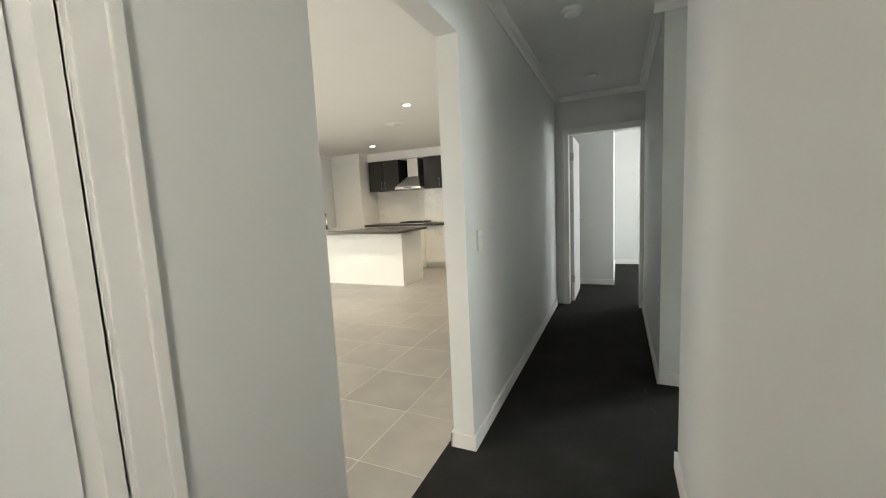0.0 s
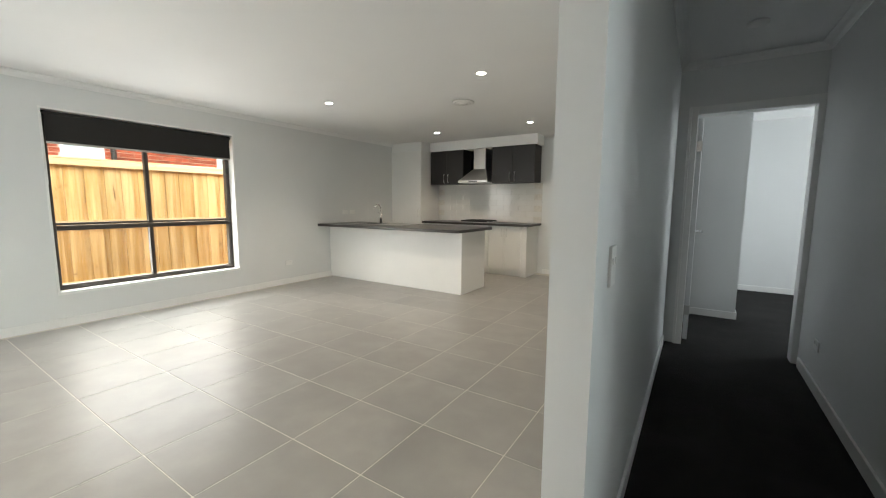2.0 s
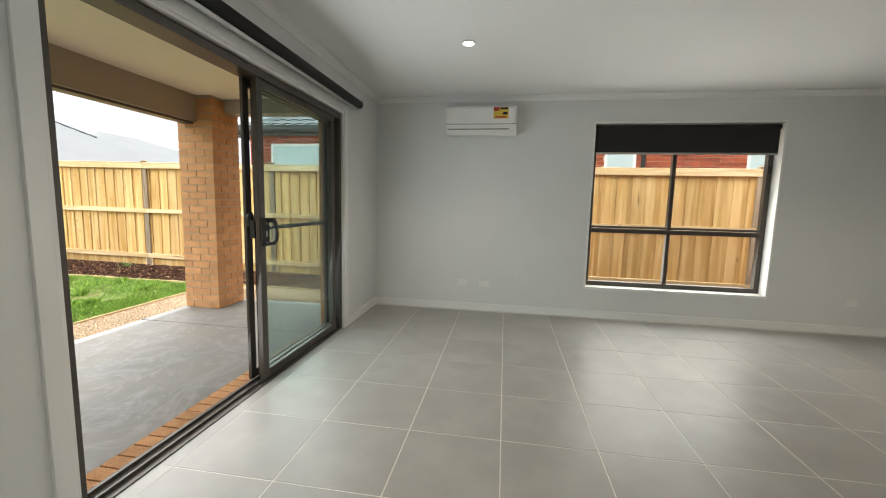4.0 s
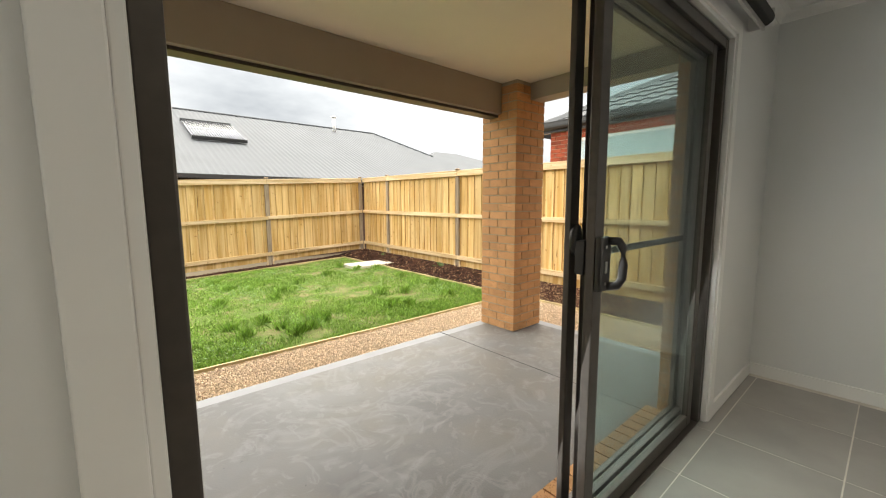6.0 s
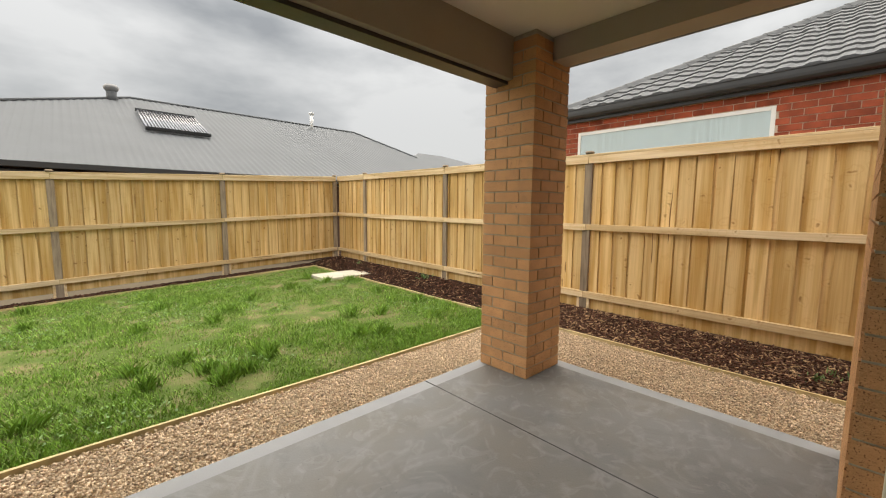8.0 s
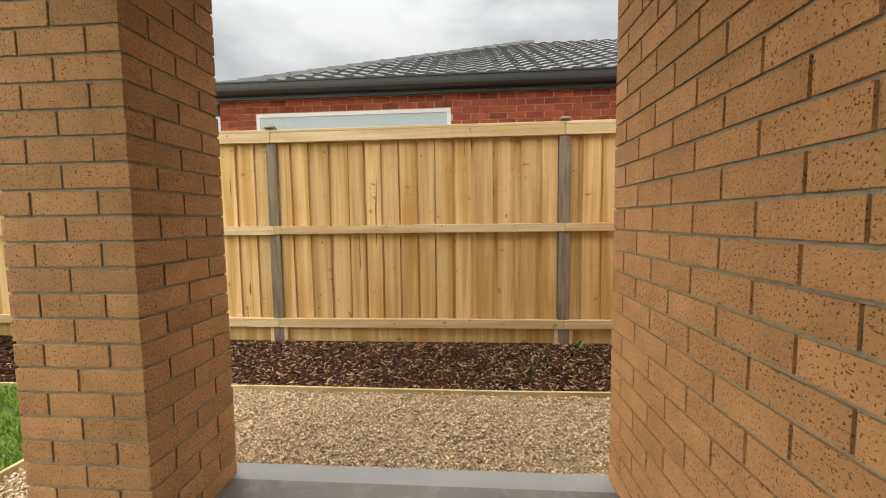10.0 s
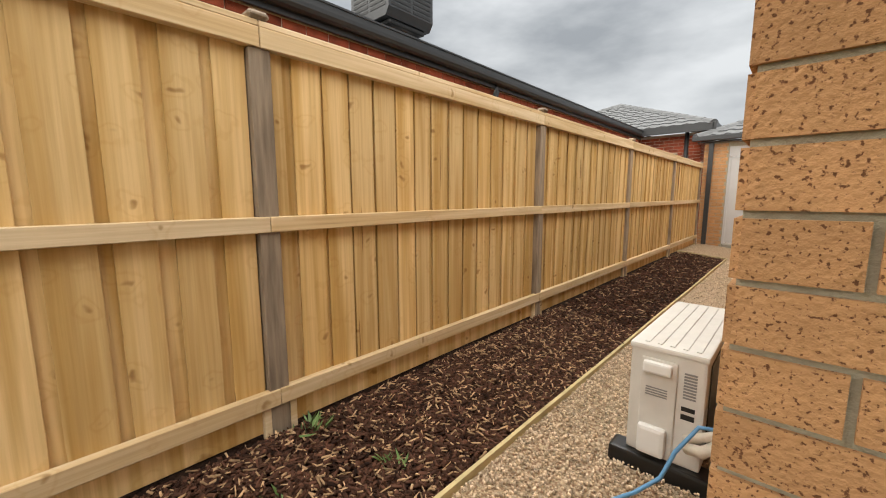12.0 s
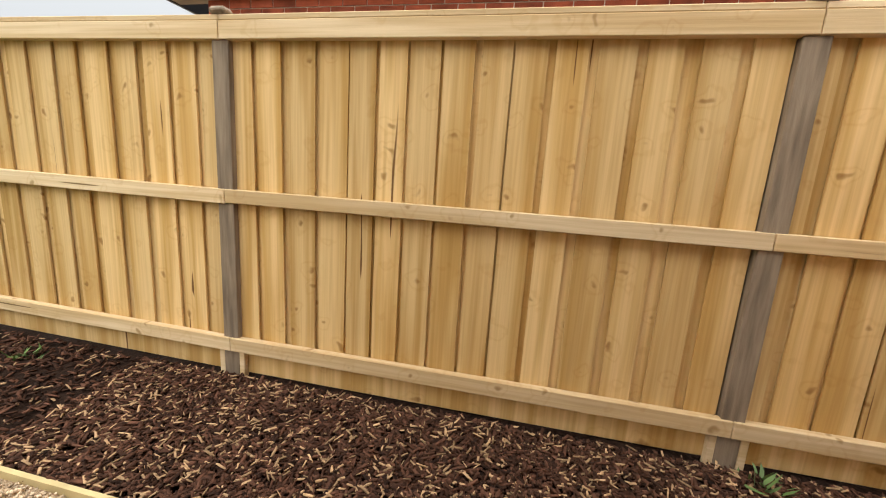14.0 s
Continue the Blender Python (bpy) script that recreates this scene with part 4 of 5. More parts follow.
def brick_face(parent, axis, plane, out, u0, u1, z0, z1, holes, near, material, rest_material, depth=0.10, proud=0.008, rest_name="brick_rest"):
    """Running bond. Bricks with u inside near are parts, the others one joined mesh."""
    lo, hi = (plane + out * proud, plane - out * depth)
    lo, hi = min(lo, hi), max(lo, hi)
    cache, rest = {}, []
    rows = int((z1 - z0) / COURSE)
    for r in range(rows):
        zb = z0 + 0.010 + r * COURSE
        u = u0 - (0.12 if r % 2 else 0.0)
        while u < u1:
            a, b = max(u, u0), min(u + BL, u1)
            u += BL + 0.01
            if u1 - b < 0.06:
                b = u = u1
            spans = [(a, b)]
            for h0, h1, hz0, hz1 in holes:
                if zb + BH > hz0 and zb < hz1:
                    nxt = []
                    for s, e in spans:
                        if s < h0:
                            nxt.append((s, min(e, h0)))
                        if e > h1:
                            nxt.append((max(s, h1), e))
                    spans = [(s, e) for s, e in nxt if e > s]
            for s, e in spans:
                if e - s < 0.03:
                    continue
                box = (lo, hi, s, e, zb, zb + BH) if axis == "x" else (s, e, lo, hi, zb, zb + BH)
                if near[0] <= s <= near[1]:
                    key = round(e - s, 3)
                    if key not in cache:
                        bb = (lo, hi, 0, e - s, 0, BH) if axis == "x" else (0, e - s, lo, hi, 0, BH)
                        cache[key] = boxes_mesh("brick", [bb], material)
                    part("brick", cache[key], parent).location = (0, s, zb) if axis == "x" else (s, 0, zb)
                else:
                    rest.append(box)
    if rest:
        tagged(part(rest_name, boxes_mesh(rest_name, rest, rest_material), parent), kind="stuff")


wall_w = struct("wall_outside_west", MORTAR, (WO + 0.0, -5.55, SO + 0.11, WY0 - 0.01, -0.35, HT), (WO, -5.55, WY1 + 0.01, 10.5, -0.35, HT), (WO, -5.55, WY0 - 0.01, WY1 + 0.01, -0.35, WZ0 + 0.0), (WO, -5.55, WY0 - 0.01, WY1 + 0.01, WZ1, HT), label="tan orange brick side wall of the house")
wall_s = struct("wall_outside_south", MORTAR, (WO + 0.0, SX0 - 0.0, SO, SO + 0.11, -0.35, HT), (SX1, 2.6, SO, SO + 0.11, -0.35, HT), (SX0, SX1, SO, SO + 0.11, 2.10, HT), (SX0, SX1, SO + 0.02, SO + 0.12, -0.35, -0.05), label="tan orange brick rear wall of the house")
brick_face(wall_w, "x", WO, -1, SO - 0.005, 10.4, -0.30, HT, [(WY0, WY1, WZ0 - 0.02, WZ1)], (-1.0, 0.9), BRICK, BRICKJ, depth=-0.001 + 0.002)
brick_face(wall_s, "y", SO, -1, WO + 0.001, SX0, -0.30, HT, [], (-9, -4.0), BRICK, BRICKJ, depth=0.001)
brick_face(wall_s, "y", SO, -1, SX1, 2.6, -0.30, HT, [], (5, 6), BRICK, BRICKJ, depth=0.001)
# returns of the brickwork at the sliding door and the living window
brick_face(wall_s, "x", SX0, 1, SO, SO + 0.105, -0.13, 2.10, [], (-9, 9), BRICK, BRICKJ, depth=0.001)
brick_face(wall_w, "y", WY1, -1, WO, -5.57, WZ0, WZ1, [], (-9, 9), BRICK, BRICKJ, depth=0.001)
tagged(new("trim_eave", boxes_mesh("trim_eave", [(-5.86, -5.55, SO - 0.2, 10.5, HT, HT + 0.02)], BEAM)), "taupe eave soffit under the roof edge", "trim", kind="structure")
gut = thing("roof_gutter", -5.86, 4.5, HT, "charcoal steel gutter along the side of the house", "gutter", kind="structure")
part("gutter", prism("gutter", [(-5.86, HT + 0.02), (-5.93, HT + 0.02), (-5.96, HT + 0.06), (-5.96, HT + 0.13), (-5.94, HT + 0.13), (-5.86, HT + 0.10)], "y", -3.2, 10.3, CHARC), gut)
tagged(new("roof_house", mesh("roof_house", [(-5.9, -3.2, 2.55), (3.6, -3.2, 2.55), (3.6, 10.5, 2.55), (-5.9, 10.5, 2.55), (-1.2, 1.5, 4.4), (-1.2, 5.8, 4.4)], [(0, 1, 4), (1, 2, 5, 4), (2, 3, 5), (3, 0, 4, 5), (0, 3, 2, 1)], ROOFT)), "charcoal tiled hip roof of the house", "roof", kind="structure")

# patio
struct("pavement_patio", CONC, (-5.58, 2.6, -2.95, SO, -0.4, SLAB), label="grey swirled concrete patio slab", category="slab")
struct("pavement_patio_border", CONCE, (-5.70, -5.58, -3.07, SO - 0.002, -0.4, SLAB - 0.003), (-5.58, 2.6, -3.07, -2.95, -0.4, SLAB - 0.003), label="pale smooth concrete border of the patio", category="slab")
struct("pavement_joint", BLACKM, (-4.553, -4.547, -3.06, SO, SLAB - 0.02, SLAB + 0.0015), (-2.057, -2.051, -3.06, SO, SLAB - 0.02, SLAB + 0.0015), label="dark sawn control joint in the patio", category="joint")
struct("ceiling_patio", SOFFIT, (-5.55, 2.6, -2.96, SO - 0.01, 2.48, 2.53), label="cream painted patio ceiling", category="ceiling")
struct("trim_patio_beam_south", BEAM, (-5.14, 2.6, -2.95, -2.75, 2.17, 2.48), (-5.10, 2.6, -2.985, -2.95, 2.19, 2.50), label="taupe painted beam across the patio front", category="beam", bevel=0.004)
struct("trim_patio_beam_lip", BRONZE, (-5.16, 2.6, -2.93, -2.80, 2.145, 2.17), label="brown strip under the patio beam", category="beam", bevel=0.002)
struct("trim_patio_beam_west", BEAM, (-5.56, -5.36, -2.55, SO - 0.002, 2.31, 2.48), label="taupe painted beam along the patio side", category="beam", bevel=0.004)
struct("trim_patio_gutter", CHARC, (-5.9, 2.6, -3.20, -3.08, 2.50, 2.60), label="charcoal gutter along the patio", category="gutter", bevel=0.004)
pl = thing("patio_ceiling_light", -2.6, -2.0, 2.47, "round white patio ceiling fitting", "light")
part("body", lathe_mesh("body", (-2.6, -2.0, 2.48), [(0.05, 0.0), (0.05, -0.01), (0.04, -0.014)], WHITEP), pl)

# brick pillar
PX0, PX1, PY0, PY1 = -5.613, -5.143, -3.021, -2.551
pil = thing("brick_pillar", -5.378, -2.786, SLAB, "square tan orange brick pillar holding up the patio roof", "pillar")
bpart("core", pil, MORTAR, (PX0 + 0.006, PX1 - 0.006, PY0 + 0.006, PY1 - 0.006, SLAB, 2.48), bevel=0)
bx_long = boxes_mesh("brick", [(0, BL, 0, 0.11, 0, BH)], BRICK, 0.002)
by_long = boxes_mesh("brick", [(0, 0.11, 0, BL, 0, BH)], BRICK, 0.002)
for r in range(30):
    z = SLAB + 0.004 + r * COURSE
    if r % 2 == 0:
        spots = [(bx_long, PX0, PY0), (bx_long, PX0 + 0.24, PY0), (bx_long, PX0, PY1 - 0.11), (bx_long, PX0 + 0.24, PY1 - 0.11), (by_long, PX0, PY0 + 0.12), (by_long, PX1 - 0.11, PY0 + 0.12)]
    else:
        spots = [(by_long, PX0, PY0), (by_long, PX0, PY0 + 0.24), (by_long, PX1 - 0.11, PY0), (by_long, PX1 - 0.11, PY0 + 0.24), (bx_long, PX0 + 0.12, PY0), (bx_long, PX0 + 0.12, PY1 - 0.11)]
    for me, x, y in spots:
        part("brick", me, pil).location = (x + random.uniform(-0.001, 0.001), y + random.uniform(-0.001, 0.001), z)

# ---- ground ----
def rise0(x, y):
    """The yard climbs gently towards its back corner."""
    t = min(1.0, max(0.0, (-3.8 - y) / 6.2))
    return t * (0.06 - 0.045 * (x + 7.5))


def rise(x, y):
    """With the mulch heaped towards the fence."""
    return rise0(x, y) + 0.075 * min(1.0, max(0.0, (-6.75 - x) / 0.65))


def sheet(name, x0, x1, y0, y1, z, material, step, bumps, label, category):
    nx, ny = max(1, round((x1 - x0) / step)), max(1, round((y1 - y0) / step))
    verts, faces = [], []
    for j in range(ny + 1):
        for i in range(nx + 1):
            x, y = x0 + (x1 - x0) * i / nx, y0 + (y1 - y0) * j / ny
            verts.append((x, y, z + rise(x, y) + bumps * noise.noise((x * 3.1, y * 3.1, 0.3)) + 0.5 * bumps * noise.noise((x * 11, y * 11, 1.7))))
    for j in range(ny):
        for i in range(nx):
            a = j * (nx + 1) + i
            faces.append((a, a + 1, a + nx + 2, a + nx + 1))
    return tagged(new(name, mesh(name, verts, faces, material, True)), label, category, kind="structure")


struct("ground", EARTH, (-400, 400, -400, 400, -1.6, -0.62), label="bare earth of the neighbourhood", category="ground")
LWN_Y, LWN_X = -3.77, -6.62
sheet("ground_lawn", LWN_X, 5.0, -9.45, LWN_Y, GR + 0.0, SOIL, 0.10, 0.018, "patchy lawn soil with thatch and bare spots", "lawn")
sheet("ground_gravel", -6.65, 5.0, LWN_Y, -3.0, GR - 0.005, GRAVELG, 0.06, 0.008, "tan crushed gravel border beside the patio", "gravel")
sheet("ground_gravel_side", -6.65, WO + 0.04, -3.0, 10.5, GR - 0.005, GRAVELG, 0.06, 0.008, "tan crushed gravel side path", "gravel")
sheet("ground_mulch", -7.72, -6.65, -10.05, 8.3, GR - 0.005, MULCHG, 0.06, 0.02, "dark bark mulch bed along the fence", "mulch")
sheet("ground_gravel_end", -7.72, -6.65, 8.3, 10.5, GR - 0.005, GRAVELG, 0.08, 0.008, "tan gravel at the end of the side path", "gravel")
sheet("ground_mulch_back", -6.65, 5.0, -10.05, -9.45, GR - 0.005, MULCHG, 0.06, 0.02, "dark bark mulch bed along the back fence", "mulch")


def edging(name, x0, y0, x1, y1, label):
    n = 14
    w = 0.011
    d = Vector((x1 - x0, y1 - y0)).normalized()
    nx, ny = -d.y * w, d.x * w
    verts, faces = [], []
    for i in range(n + 1):
        x, y = x0 + (x1 - x0) * i / n, y0 + (y1 - y0) * i / n
        z = GR + rise(x, y) + 0.004 * math.sin(i * 1.7)
        verts += [(x - nx, y - ny, z - 0.1), (x + nx, y + ny, z - 0.1), (x + nx, y + ny, z + 0.032), (x - nx, y - ny, z + 0.032)]
    for i in range(n):
        a = i * 4
        faces += [(a + k, a + (k + 1) % 4, a + 4 + (k + 1) % 4, a + 4 + k) for k in range(4)]
    faces += [(0, 1, 2, 3), (n * 4 + 3, n * 4 + 2, n * 4 + 1, n * 4)]
    return tagged(new(name, mesh(name, verts, faces, EDGE)), label, "edging")


edging("garden_edging", LWN_X, LWN_Y, 5.0, LWN_Y, "thin pale timber edging between lawn and gravel")
edging("garden_edging", -6.65, LWN_Y, -6.65, 8.3, "thin pale timber edging between gravel and mulch")
edging("garden_edging", LWN_X, -9.45, LWN_X, LWN_Y, "thin pale timber edging between lawn and mulch")
edging("garden_edging", LWN_X, -9.45, 5.0, -9.45, "thin pale timber edging at the back of the lawn")
edging("garden_edging", -7.6, 8.3, -6.65, 8.3, "thin pale timber edging at the end of the mulch")
zp = GR + rise0(-6.5, -7.9)
solid("concrete_pad", PAD, (-7.0, -5.98, -8.25, -7.62, zp - 0.06, zp + 0.05), label="pale rectangular concrete pad at the corner of the lawn", category="pad", bevel=0.008)
pit = thing("drain_pit", -6.2, 7.6, GR, "small round black drain cover in the gravel", "drain")
part("cover", lathe_mesh("cover", (-6.2, 7.6, GR + 0.004), [(0.13, 0.0), (0.13, 0.012), (0.11, 0.014)], BLACKM), pit)

# ---- fences ----
pal_me = []
for k in range(6):
    w = 0.142 + 0.008 * (k % 3)
    pal_me.append((w, boxes_mesh("paling", [(0, 0.014, 0, w, 0, 1.80)], PALING, 0.0015)))
pal_me_x = [(w, boxes_mesh("paling", [(0, w, 0, 0.014, 0, 1.80)], PALING, 0.0015)) for w, _ in pal_me]


def fence(name, along, at, start, end, posts, lift, label):
    """Paling fence seen from its rail side. along: its axis; at: the plane of the rails' face."""
    mid = (start + end) / 2
    RAIL = RAIL_Y if along == "y" else RAIL_X
    f = thing(name, at if along == "y" else mid, mid if along == "y" else at, GR, label, "fence")
    def put(name_, material, u0, u1, d0, d1, z0, z1, tilt=0.0, bevel=0.003):
        # d measured back from the face
        za, zb = lift(u0), lift(u1)
        if along == "y":
            v = boxv(at - d1, at - d0, u0, u1, 0, 0)
            v = [(x, y, (z0 if i < 4 else z1) + (za if y == u0 else zb)) for i, (x, y, _) in enumerate(v)]
        else:
            v = boxv(u0, u1, at - d1, at - d0, 0, 0)
            v = [(x, y, (z0 if i < 4 else z1) + (za if x == u0 else zb)) for i, (x, y, _) in enumerate(v)]
        me = mesh(name_, v, BOXF, material)
        if bevel:
            bm = bmesh.new(); bm.from_mesh(me)
            bmesh.ops.bevel(bm, geom=list(bm.edges), offset=bevel, segments=1, affect="EDGES")
            bm.to_mesh(me); bm.free()
        return part(name_, me, f)
    cuts = [start] + [p for p in posts if start + 0.3 < p < end - 0.3] + [end]
    for a, b in zip(cuts, cuts[1:]):
        put("rail", RAIL, a + 0.002, b - 0.002, 0.0, 0.045, 0.925 + random.uniform(-0.006, 0.006), 1.005)
        put("rail", RAIL, a + 0.002, b - 0.002, 0.0, 0.045, 0.03, 0.115)
        put("rail", RAIL, a + 0.002, b - 0.002, 0.0, 0.045, 1.785, 1.875)
        put("capping", RAIL, a + 0.001, b - 0.001, 0.004, 0.12, 1.877, 1.905, bevel=0.004)
        put("plinth", PALING, a + 0.06, b - 0.06, 0.045, 0.07, -0.115, 0.028)
    for p in posts:
        if start - 0.1 < p < end + 0.1:
            put("post", POST, p - 0.05, p + 0.05, 0.012, 0.10, -0.30, 1.784)
            put("post_stub", POST, p - 0.05, p + 0.05, -0.01, 0.07, 1.906, 1.945, bevel=0.015)
            for q in (p - 0.085, p + 0.052):
                put("cleat", RAIL, q, q + 0.035, 0.012, 0.05, -0.20, 0.028)
    def board(u, me, d):
        z = 0.02 + lift(u) + random.uniform(-0.004, 0.004)
        ob = part("paling", me, f)
        lean = radians(random.uniform(-0.3, 0.3))
        depth = at - d - 0.014 + random.uniform(-0.0015, 0.0015)
        if along == "y":
            ob.location = (depth, u, z); ob.rotation_euler = (lean, 0, 0)
        else:
            ob.location = (u, depth, z); ob.rotation_euler = (0, lean, 0)

    # front boards with narrow or wide gaps, each gap closed by a board behind
    u, wide = start + 0.004, 0.02
    while u < end - 0.05:
        w, me = random.choice(pal_me if along == "y" else pal_me_x)
        board(u, me, 0.048)
        wide = min(0.068, max(0.014, wide + random.uniform(-0.022, 0.022)))
        if u + w + wide < end:
            w2, me2 = random.choice(pal_me if along == "y" else pal_me_x)
            board(u + w + wide / 2 - w2 / 2, me2, 0.0665)
        u += w + wide
    return f


FW = -7.52
west_posts = [-0.61 + 2.71 * k for k in range(-3, 5)]
fence("fence", "y", FW, -10.0, 10.3, west_posts, lambda u: rise0(-7.5, u), "pale new treated pine paling fence along the side boundary")
back_posts = [-7.47 + 2.55 * k for k in range(0, 6)]
fence("fence", "x", -10.0, -7.5, 5.2, back_posts, lambda u: rise0(u, -10.0), "pale new treated pine paling fence across the back boundary")

# ---- loose ground cover ----
rng = np.random.default_rng(7)


def scatter_mesh(name, centres, sizes, material, shape, tilt=0.5):
    """Many small solids in one mesh: shape is (verts, faces) of one."""
    base, fcs = np.array(shape[0], float), shape[1]
    n, m = len(centres), len(base)
    yaw = rng.uniform(0, 2 * math.pi, n)
    pit_, rol = rng.normal(0, tilt, n), rng.normal(0, tilt, n)
    v = base[None, :, :] * sizes[:, None, :]
    cy, sy = np.cos(rol)[:, None], np.sin(rol)[:, None]
    x, y, z = v[..., 0], v[..., 1] * cy - v[..., 2] * sy, v[..., 1] * sy + v[..., 2] * cy
    cp, sp = np.cos(pit_)[:, None], np.sin(pit_)[:, None]
    x, z = x * cp + z * sp, -x * sp + z * cp
    ca, sa = np.cos(yaw)[:, None], np.sin(yaw)[:, None]
    out = np.stack([x * ca - y * sa, x * sa + y * ca, z], -1) + centres[:, None, :]
    quads = np.array(fcs)
    idx = (quads[None] + (np.arange(n) * m)[:, None, None]).reshape(-1, quads.shape[1])
    me = bpy.data.meshes.new(name)
    me.vertices.add(n * m); me.vertices.foreach_set("co", out.reshape(-1))
    k = quads.shape[1]
    me.loops.add(idx.size); me.loops.foreach_set("vertex_index", idx.reshape(-1).astype(np.int32))
    me.polygons.add(len(idx)); me.polygons.foreach_set("loop_start", np.arange(0, idx.size, k, dtype=np.int32))
    me.update(calc_edges=True)
    me.materials.append(material)
    return me


CHIPSHAPE = ([(-0.5, -0.5, 0), (0.5, -0.35, 0), (0.45, 0.5, 0), (-0.4, 0.4, 0), (-0.45, -0.4, 1), (0.42, -0.3, 1), (0.4, 0.4, 1), (-0.35, 0.35, 1)], BOXF)
OCTA = ([(0.5, 0, 0), (0, 0.5, 0), (-0.5, 0, 0), (0, -0.5, 0), (0.05, 0.05, 0.42), (-0.03, 0.02, -0.35)], [(0, 1, 4), (1, 2, 4), (2, 3, 4), (3, 0, 4), (1, 0, 5), (2, 1, 5), (3, 2, 5), (0, 3, 5)])
rise_v = np.vectorize(rise)


def strew(name, areas, size_fn, material, shape, z, tilt, label, category):
    pts = []
    for x0, x1, y0, y1, n in areas:
        pts.append(np.stack([rng.uniform(x0, x1, n), rng.uniform(y0, y1, n)], -1))
    p = np.concatenate(pts)
    c = np.concatenate([p, (z + rise_v(p[:, 0], p[:, 1]) + rng.uniform(-0.004, 0.012, len(p)))[:, None]], 1)
    return tagged(new(name, scatter_mesh(name, c, size_fn(len(p)), material, shape, tilt)), label, category, kind="stuff")


strew("mulch_chips", [(-7.5, -6.67, -3.9, 2.5, 26000), (-7.5, -6.67, 2.5, 8.25, 6000), (-7.5, -6.67, -9.9, -3.9, 5000), (-6.6, 1.0, -9.9, -9.5, 3000)],
      lambda n: np.stack([rng.uniform(0.02, 0.08, n), rng.uniform(0.006, 0.022, n), rng.uniform(0.003, 0.009, n)], -1), CHIP, CHIPSHAPE, GR + 0.008, 0.35, "dark brown shredded bark chips over the bed", "mulch")
strew("pale_chips", [(-7.5, -6.67, -3.9, 2.5, 3600), (-7.5, -6.67, 2.5, 8.25, 600), (-7.5, -6.67, -9.9, -3.9, 450)],
      lambda n: np.stack([rng.uniform(0.02, 0.07, n), rng.uniform(0.004, 0.014, n), rng.uniform(0.003, 0.007, n)], -1), PALECHIP, CHIPSHAPE, GR + 0.016, 0.3, "pale fresh wood slivers among the bark mulch", "mulch")
strew("gravel_pebbles", [(-6.63, -5.72, -3.75, 2.5, 26000), (-5.7, -1.0, -3.75, -3.08, 20000), (-6.63, -5.72, 2.5, 8.0, 4000)],
      lambda n: rng.uniform(0.009, 0.024, n)[:, None] * rng.uniform(0.7, 1.2, (n, 3)), PEBBLE, OCTA, GR + 0.002, 0.6, "loose tan gravel stones", "gravel")

# lawn blades
def lawn():
    n = 190000
    x, y = rng.uniform(LWN_X + 0.02, 2.2, n), -3.80 - (5.62 * rng.uniform(0, 1, n) ** 1.25)
    dens = np.array([noise.noise((a * 0.9, b * 0.9, 4.2)) + 0.6 * noise.noise((a * 3.2, b * 3.2, 9.1)) for a, b in zip(x, y)])
    keep = dens > rng.uniform(-0.75, -0.2, n)
    x, y, dens = x[keep], y[keep], dens[keep]
    h = np.clip(0.026 + 0.036 * (dens + 0.2), 0.018, 0.07) * rng.uniform(0.6, 1.4, len(x))
    tx, ty, th = [], [], []
    for k in range(36):
        cx, cy = rng.uniform(-6.4, 1.5), rng.uniform(-9.3, -3.95)
        if k < 8:
            cx, cy = rng.uniform(-5.2, -2.2), rng.uniform(-5.0, -4.0)
        m = 170
        r = np.abs(rng.normal(0, 0.055, m)); a = rng.uniform(0, 2 * math.pi, m)
        tx.append(cx + r * np.cos(a)); ty.append(cy + r * np.sin(a)); th.append(rng.uniform(0.05, 0.14, m))
    x, y, h = np.concatenate([x] + tx), np.concatenate([y] + ty), np.concatenate([h] + th)
    ok = (y < -3.8) & ~((x > -7.02) & (x < -5.95) & (y > -8.28) & (y < -7.6))
    x, y, h = x[ok], y[ok], h[ok]
    c = np.stack([x, y, GR + rise_v(x, y) - 0.004], -1)
    w = rng.uniform(0.004, 0.010, len(x))
    shape = ([(-0.5, 0, 0), (0.5, 0, 0), (0.28, 0.35, 0.6), (0.0, 0.9, 1.0)], [(0, 1, 2), (0, 2, 3)])
    me = scatter_mesh("lawn_grass", c, np.stack([w, h * 0.6, h], -1), GRASS, shape, 0.22)
    return tagged(new("lawn_grass", me), "patchy green lawn with longer tufts", "grass", kind="stuff")


lawn()


def clover():
    n = 16000
    x, y = rng.uniform(LWN_X + 0.05, 2.0, n), rng.uniform(-9.3, -3.9, n)
    patch = np.array([noise.noise((a * 1.3, b * 1.3, 17.7)) for a, b in zip(x, y)])
    ok = (patch > 0.08 + rng.uniform(-0.1, 0.1, n)) & ~((x > -7.02) & (x < -5.95) & (y > -8.28) & (y < -7.6))
    x, y = x[ok], y[ok]
    c = np.stack([x, y, GR + rise_v(x, y) + rng.uniform(0.015, 0.04, len(x))], -1)
    leaf = ([(0, -0.1, 0), (0.5, 0.25, 0.12), (0.22, 0.8, 0.06), (-0.22, 0.8, 0.06), (-0.5, 0.25, 0.12)], [(0, 1, 2), (0, 2, 3), (0, 3, 4)])
    sz = rng.uniform(0.012, 0.026, len(x))[:, None] * np.ones((1, 3))
    return tagged(new("clover", scatter_mesh("clover", c, sz, CLOVER, leaf, 0.35)), "pale green clover leaves through the lawn", "grass", kind="stuff")


clover()


